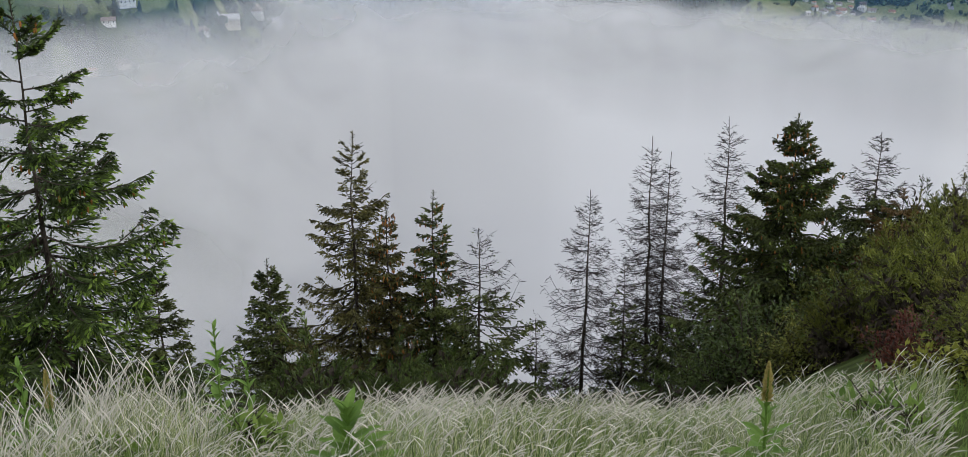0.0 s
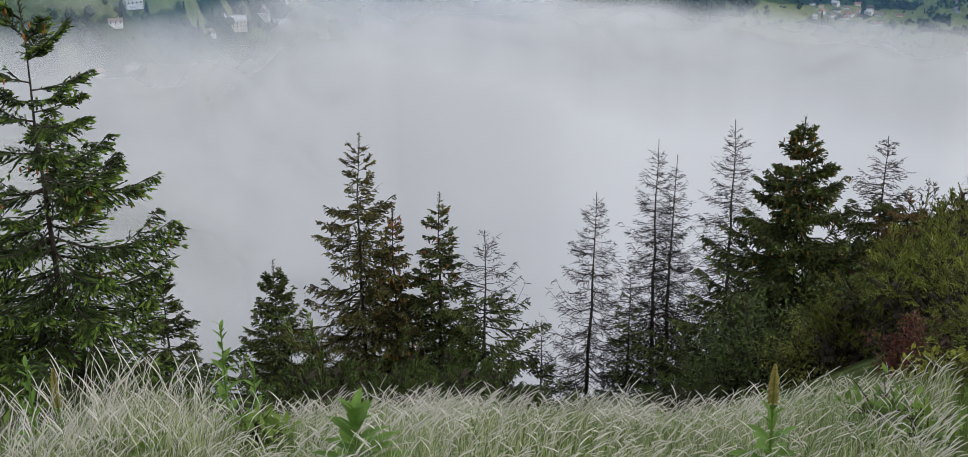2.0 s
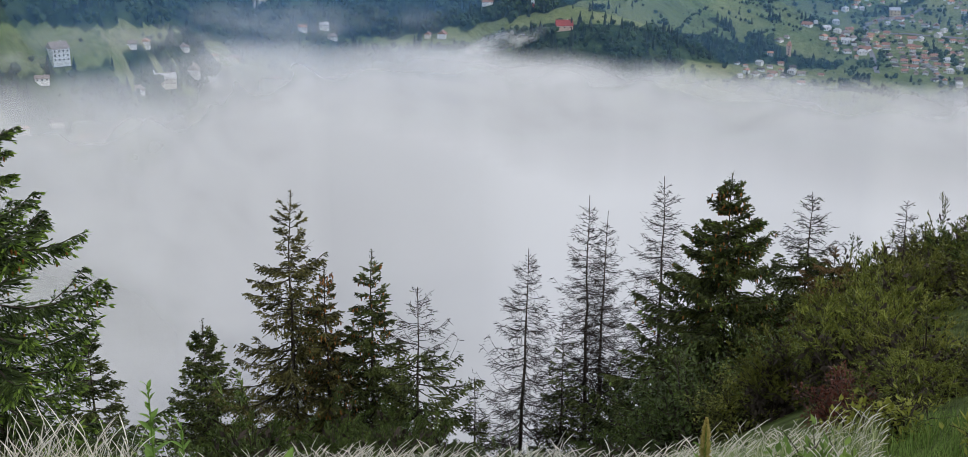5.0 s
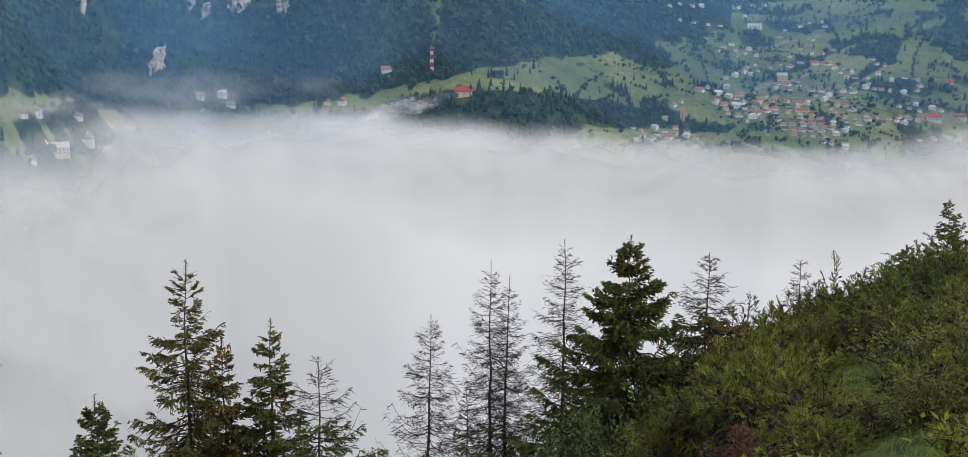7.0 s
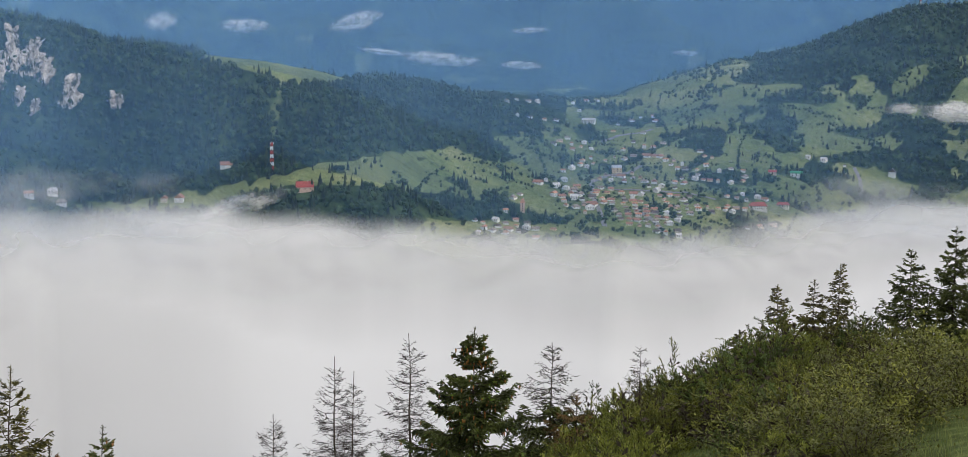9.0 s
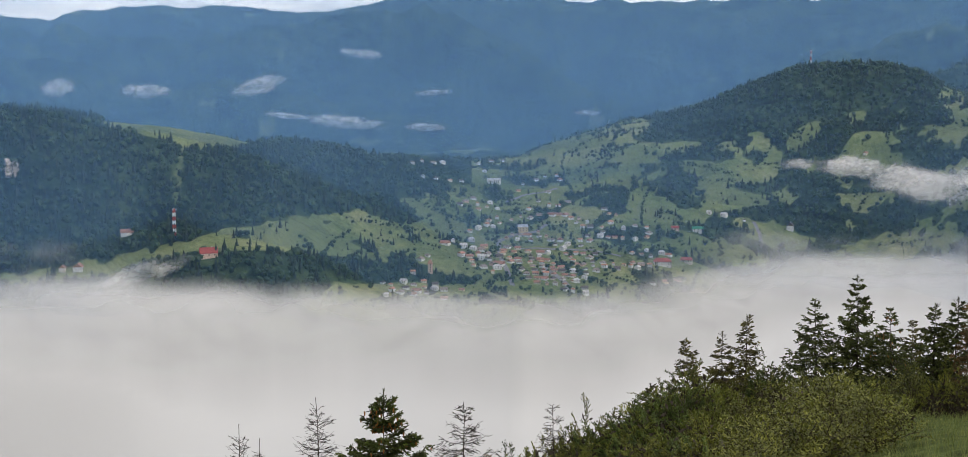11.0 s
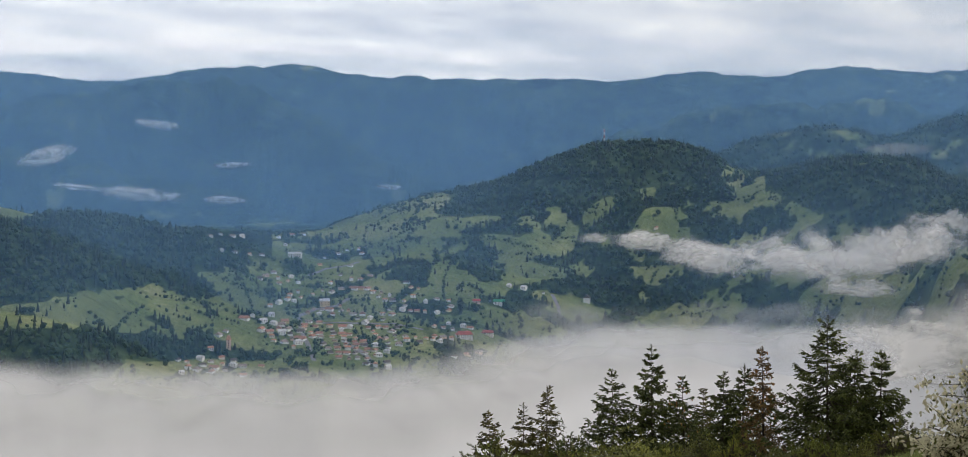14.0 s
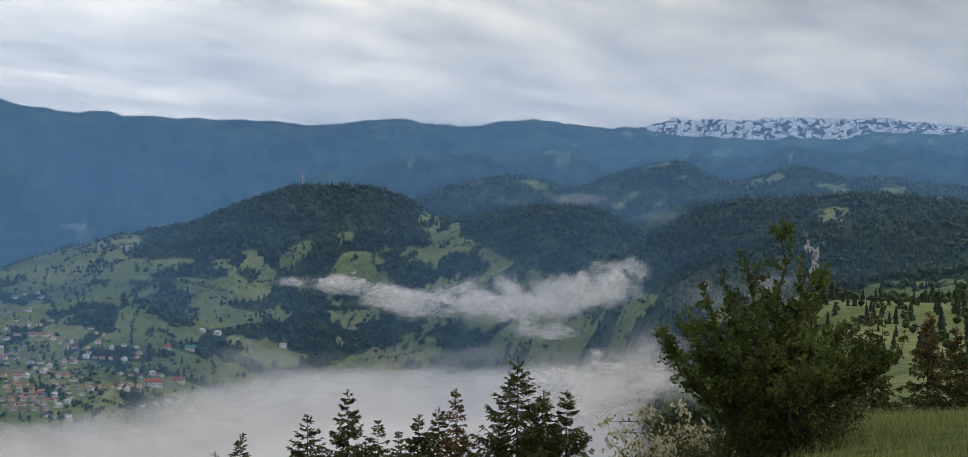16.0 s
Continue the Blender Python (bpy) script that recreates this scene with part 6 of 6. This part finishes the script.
grass_patch("ridge_grass", "dry grass on the hillside brow", M_GRASS_SLOPE, 46, 74, 10, 30, 22000, 0.24, 0.005, 4, 0.6)


def leaf_blade(L, W, curl, n=5):
    """An oblong pointed leaf along +x with a raised midrib, as verts and faces."""
    v, f = [], []
    for i in range(n + 1):
        s = i / n
        w = W * math.sin(math.pi * min(1, 0.12 + 0.88 * s)) ** 0.8 * 0.5
        zz = L * (0.25 * s - curl * s * s)
        v += [(L * s, -w, zz + 0.18 * w), (L * s, 0, zz), (L * s, w, zz + 0.18 * w)]
    for i in range(n):
        a = 3 * i
        f += [(a, a + 3, a + 4, a + 1), (a + 1, a + 4, a + 5, a + 2)]
    return v, f


def mullein(label, at, h, seed, leaf_len=0.24, leaves=22, spike=True):
    """Mullein: broad leaves up a stout stalk, a dense flower spike on top."""
    rng = np.random.RandomState(seed)
    root = new("mullein_plant")
    root.location = at
    st = Soup()
    st.tube([(0, 0, 0), (0.01, 0, h * 0.5), (0.0, 0.01, h)], [0.014, 0.011, 0.006], 6)
    st.make("stalk", M_MULLEIN, root)
    shapes = [leaf_blade(leaf_len * q, leaf_len * 0.36 * q, 0.35) for q in (1.0, 0.8, 0.6, 0.42)]
    datas = []
    for v, f in shapes:
        me = bpy.data.meshes.new("leaf")
        me.from_pydata(v, [], f)
        me.materials.append(M_MULLEIN)
        datas.append(me)
    top = h * (0.72 if spike else 0.98)
    for k in range(leaves):
        t = k / (leaves - 1)
        ob = new("leaf", datas[min(3, int(t * 4))])
        ob.parent = root
        ob.matrix_basis = pose(0, 0, 0.03 + top * t ** 0.9, rng.uniform(-12, 12), -rng.uniform(5, 25) - 38 * t, k * 137.5 + rng.uniform(-15, 15))
    if spike:
        sk = Soup()
        for k in range(230):
            z = h * (0.72 + 0.30 * (k / 230))
            a = k * 2.4
            q = 0.026 * (1 - (k / 230) ** 2.5) * rng.uniform(0.7, 1.2) + 0.005
            p = np.array([math.cos(a) * q, math.sin(a) * q, z])
            sk.sprigs(p * [0.4, 0.4, 1], p * [1.5, 1.5, 1] + [0, 0, 0.014], 0.008)
        sk.make("flower_spike", M_SPIKE, root, "yellow-brown flower spike")
    return tagged(root, label, "plant", "mulleins in the grass")


for k, (az, r, w, h) in enumerate([(-20.2, 8.4, 0.7, 0.62), (-18.2, 8.0, 0.6, 0.5), (-21.6, 7.6, 0.6, 0.55), (-12.4, 8.6, 0.5, 0.5), (20.6, 9.4, 0.8, 0.7), (22.0, 8.6, 0.7, 0.6), (-24.5, 8.8, 0.8, 0.7)]):
    shrub("green_weed", "bright green leafy weed standing in the grass", stand(az, r, 0.02), w, h, 140 + k, M_WEED, 420, 0.075, 0.8, "plant", group="weeds in the grass")
for lab, az, r, h, seed, L, nl, sp_ in [
    ("young broad-leaved mullein rosette in the grass", -7.5, 6.75, 0.72, 1, 0.42, 34, False),
    ("mullein with a yellow-brown flower spike in the grass", 14.9, 7.6, 0.98, 2, 0.32, 18, True),
    ("tall leafy mullein above the grass", -14.1, 10.0, 1.42, 3, 0.26, 34, False),
    ("leafy mullein above the grass", -23.6, 9.6, 1.3, 4, 0.26, 28, False),
    ("leafy mullein above the grass", -22.4, 9.9, 1.22, 5, 0.24, 26, True),
    ("leafy mullein above the grass", -12.6, 10.3, 1.0, 6, 0.22, 24, False)]:
    mullein(lab, stand(az, r, 0.02), h, seed, L, nl, sp_)
# ---- woods on the hills ----


def crown_set(kind, rng):
    """A small tree crown of about 14 m: verts and triangles."""
    if kind == "spruce":
        v, f = [], []
        for t, (z0, z1, rad) in enumerate(((0.0, 0.55, 0.23), (0.3, 0.8, 0.17), (0.6, 1.0, 0.1))):
            o, n = len(v), 6
            for i in range(n):
                a = 2 * math.pi * i / n + t
                q = rad * rng.uniform(0.7, 1.25)
                v.append((q * math.cos(a), q * math.sin(a), z0 + rng.uniform(-0.04, 0.04)))
            v.append((0, 0, z1))
            f += [(o + i, o + (i + 1) % n, o + n) for i in range(n)]
        return np.array(v), np.array(f)
    v, f = [], []
    for c in range(2):
        bm = bmesh.new()
        bmesh.ops.create_icosphere(bm, subdivisions=1, radius=1)
        o = len(v)
        off = Vector((rng.uniform(-0.2, 0.2), rng.uniform(-0.2, 0.2), 0.42 if c == 0 else rng.uniform(0.45, 0.72)))
        sc = rng.uniform(0.30, 0.38) if c == 0 else rng.uniform(0.16, 0.26)
        for q in bm.verts:
            s = sc * rng.uniform(0.75, 1.3)
            v.append(tuple(off + Vector((q.co.x * s, q.co.y * s, q.co.z * s * 0.95))))
        f += [tuple(o + w.index for w in q.verts) for q in bm.faces]
        bm.free()
    return np.array(v), np.array(f)


def scatter_trees(name, spots, kind, tall, material, label, seed):
    """Many trees of a wood as one mesh; spots: az, r arrays."""
    rng = random.Random(seed)
    protos = [crown_set(kind, rng) for _ in range(6)]
    az, r = spots
    z = height(az, r)
    V, F, o = [], [], 0
    for a, d, h in zip(az, r, z):
        pv, pf = protos[rng.randrange(6)]
        s = tall * rng.uniform(0.55, 1.25)
        wide = s * rng.uniform(0.85, 1.2)
        t = rng.uniform(0, 6.28)
        c, q = math.cos(t), math.sin(t)
        p = polar(a, d, h - 0.06 * s)
        x = (pv[:, 0] * c - pv[:, 1] * q) * wide + p.x
        y = (pv[:, 0] * q + pv[:, 1] * c) * wide + p.y
        V.append(np.stack([x, y, pv[:, 2] * s + p.z], 1))
        F.append(pf + o)
        o += len(pv)
    if not V:
        return None
    ob = mesh_object(name, np.concatenate(V), np.concatenate(F), material)
    return tagged(ob, label, "trees", kind="stuff")


def clear_of_houses(az, r, gap):
    """Which of the spots stand off from every house, above all in front of it."""
    x, y = r * np.sin(np.radians(az)), r * np.cos(np.radians(az))
    ok = np.ones(len(az), bool)
    for p in places:
        d = math.hypot(p.x, p.y)
        along, across = (x * p.x + y * p.y) / d - d, (x * p.y - y * p.x) / d
        ok &= ~((np.abs(across) < gap) & (along > -3.2 * gap) & (along < gap))
    return ok


def wood_spots(n, az0, az1, r0, r1, seed, least=0.5):
    rs = np.random.RandomState(seed)
    az, r = rs.uniform(az0, az1, n), np.sqrt(rs.uniform(r0 * r0, r1 * r1, n))
    w = woods(az, r, height(az, r))
    keep = w > least + rs.uniform(-0.25, 0.25, n)
    az, r = az[keep], r[keep]
    ok = clear_of_houses(az, r, 7.5)
    return az[ok], r[ok]


for seed, (n, az0, az1, r0, r1, least) in enumerate([(19000, -23, 20, 900, 1960, 0.5), (9500, 20, 43, 1350, 2720, 0.5), (8000, 42, 70, 1350, 2500, 0.5), (2600, 39.5, 70, 2750, 3080, 0.5), (900, 57, 72, 640, 1000, 0.5), (1500, 46, 58.5, 380, 1300, 0.5)]):
    a1, r1_ = wood_spots(n, az0, az1, r0, r1, seed + 3, least)
    pick = np.random.RandomState(seed).uniform(0, 1, len(a1)) < 0.45
    scatter_trees("spruce_wood", (a1[pick], r1_[pick]), "spruce", 14, M_FOREST, "dark green spruce wood on the hillside", seed + 20)
    scatter_trees("broadleaf_wood", (a1[~pick], r1_[~pick]), "broad", 12, M_BROADLEAF, "mixed green broadleaf wood on the hillside", seed + 40)
# single trees over the meadows and gardens
rs = np.random.RandomState(77)
ta, tr = rs.uniform(7, 56, 11000), np.sqrt(rs.uniform(1350 ** 2, 2700 ** 2, 11000))
clump = np.array([noise.fractal(Vector((d * math.sin(radians(a)) / 70, d * math.cos(radians(a)) / 70, 9.2)), 0.8, 2.1, 3) for a, d in zip(ta, tr)])
town = np.exp(-((ta - 24) / 4) ** 2 - ((tr - 1700) / 200) ** 2)
keep = (clump + 0.45 * town > 0.24 + rs.uniform(-0.12, 0.2, 11000)) & clear_of_houses(ta, tr, 7.5)
ta, tr = ta[keep], tr[keep]
half = len(ta) * 2 // 3
scatter_trees("meadow_tree", (ta[:half], tr[:half]), "broad", 8, M_BROADLEAF, "scattered green field trees and garden trees", 61)
scatter_trees("meadow_spruce", (ta[half:], tr[half:]), "spruce", 11, M_FOREST, "scattered dark spruces over the meadows", 62)
ta, tr = rs.uniform(58, 71, 260), np.sqrt(rs.uniform(270 ** 2, 700 ** 2, 260))
scatter_trees("spur_tree", (ta[:140], tr[:140]), "spruce", 7, M_FOREST, "small dark spruces on the grassy spur", 63)
scatter_trees("spur_bush", (ta[140:], tr[140:]), "broad", 5, M_BROADLEAF, "round green bushes on the grassy spur", 64)
ta, tr = rs.uniform(-22, -6, 260), np.sqrt(rs.uniform(900 ** 2, 1400 ** 2, 260))
scatter_trees("garden_tree", (ta, tr), "broad", 8, M_BROADLEAF, "green garden trees among the houses", 65)


# gardens between the village houses
rs = np.random.RandomState(91)
ta = np.concatenate([rs.normal(24.2, 2.0, 1100), rs.normal(20.5, 1.5, 350), rs.normal(27.5, 1.5, 450), rs.normal(16.5, 1.6, 350)])
tr = np.concatenate([rs.normal(1640, 95, 1100), rs.normal(1650, 120, 350), rs.normal(1650, 80, 450), rs.normal(1490, 50, 350)])
tuft = np.array([noise.noise(Vector((d * math.sin(radians(a)) / 28, d * math.cos(radians(a)) / 28, 2.2))) for a, d in zip(ta, tr)])
ok = clear_of_houses(ta, tr, 4.5) & (tuft > rs.uniform(-0.05, 0.4, len(ta)))
scatter_trees("village_tree", (ta[ok], tr[ok]), "broad", 7, M_BROADLEAF, "dark garden trees between the village houses", 66)


# hedgerows that part the fields
rs = np.random.RandomState(5)
hx, hr = [], []
for _ in range(230):
    a, d = rs.uniform(8, 54), rs.uniform(1450, 2550)
    p = polar(a, d, 0)
    t = radians(-a) + rs.choice([0.0, 0.25, -0.3, 1.35, 1.6, 1.1]) + rs.normal(0, 0.15)
    length, bend = rs.uniform(60, 210), rs.normal(0, 0.004)
    for k in range(int(length / 5.5)):
        p = p + Vector((math.cos(t), math.sin(t), 0)) * 5.5
        t += bend * 5.5 * 0.4
        if rs.uniform() < 0.85:
            hx.append(math.degrees(math.atan2(p.x, p.y)) + rs.normal(0, 0.03))
            hr.append(math.hypot(p.x, p.y) + rs.normal(0, 2))
hx, hr = np.array(hx), np.array(hr)
ok = clear_of_houses(hx, hr, 6)
hx, hr = hx[ok], hr[ok]
scatter_trees("hedgerow", (hx, hr), "broad", 6.5, M_BROADLEAF, "dark green hedgerows between the fields", 71)

# low scrub over the pastures
rs = np.random.RandomState(8)
ba, br = rs.uniform(8, 56, 1900), np.sqrt(rs.uniform(1400 ** 2, 2650 ** 2, 1900))
scatter_trees("pasture_scrub", (ba, br), "broad", 3.6, M_BROADLEAF, "low dark scrub dotted over the pastures", 73)
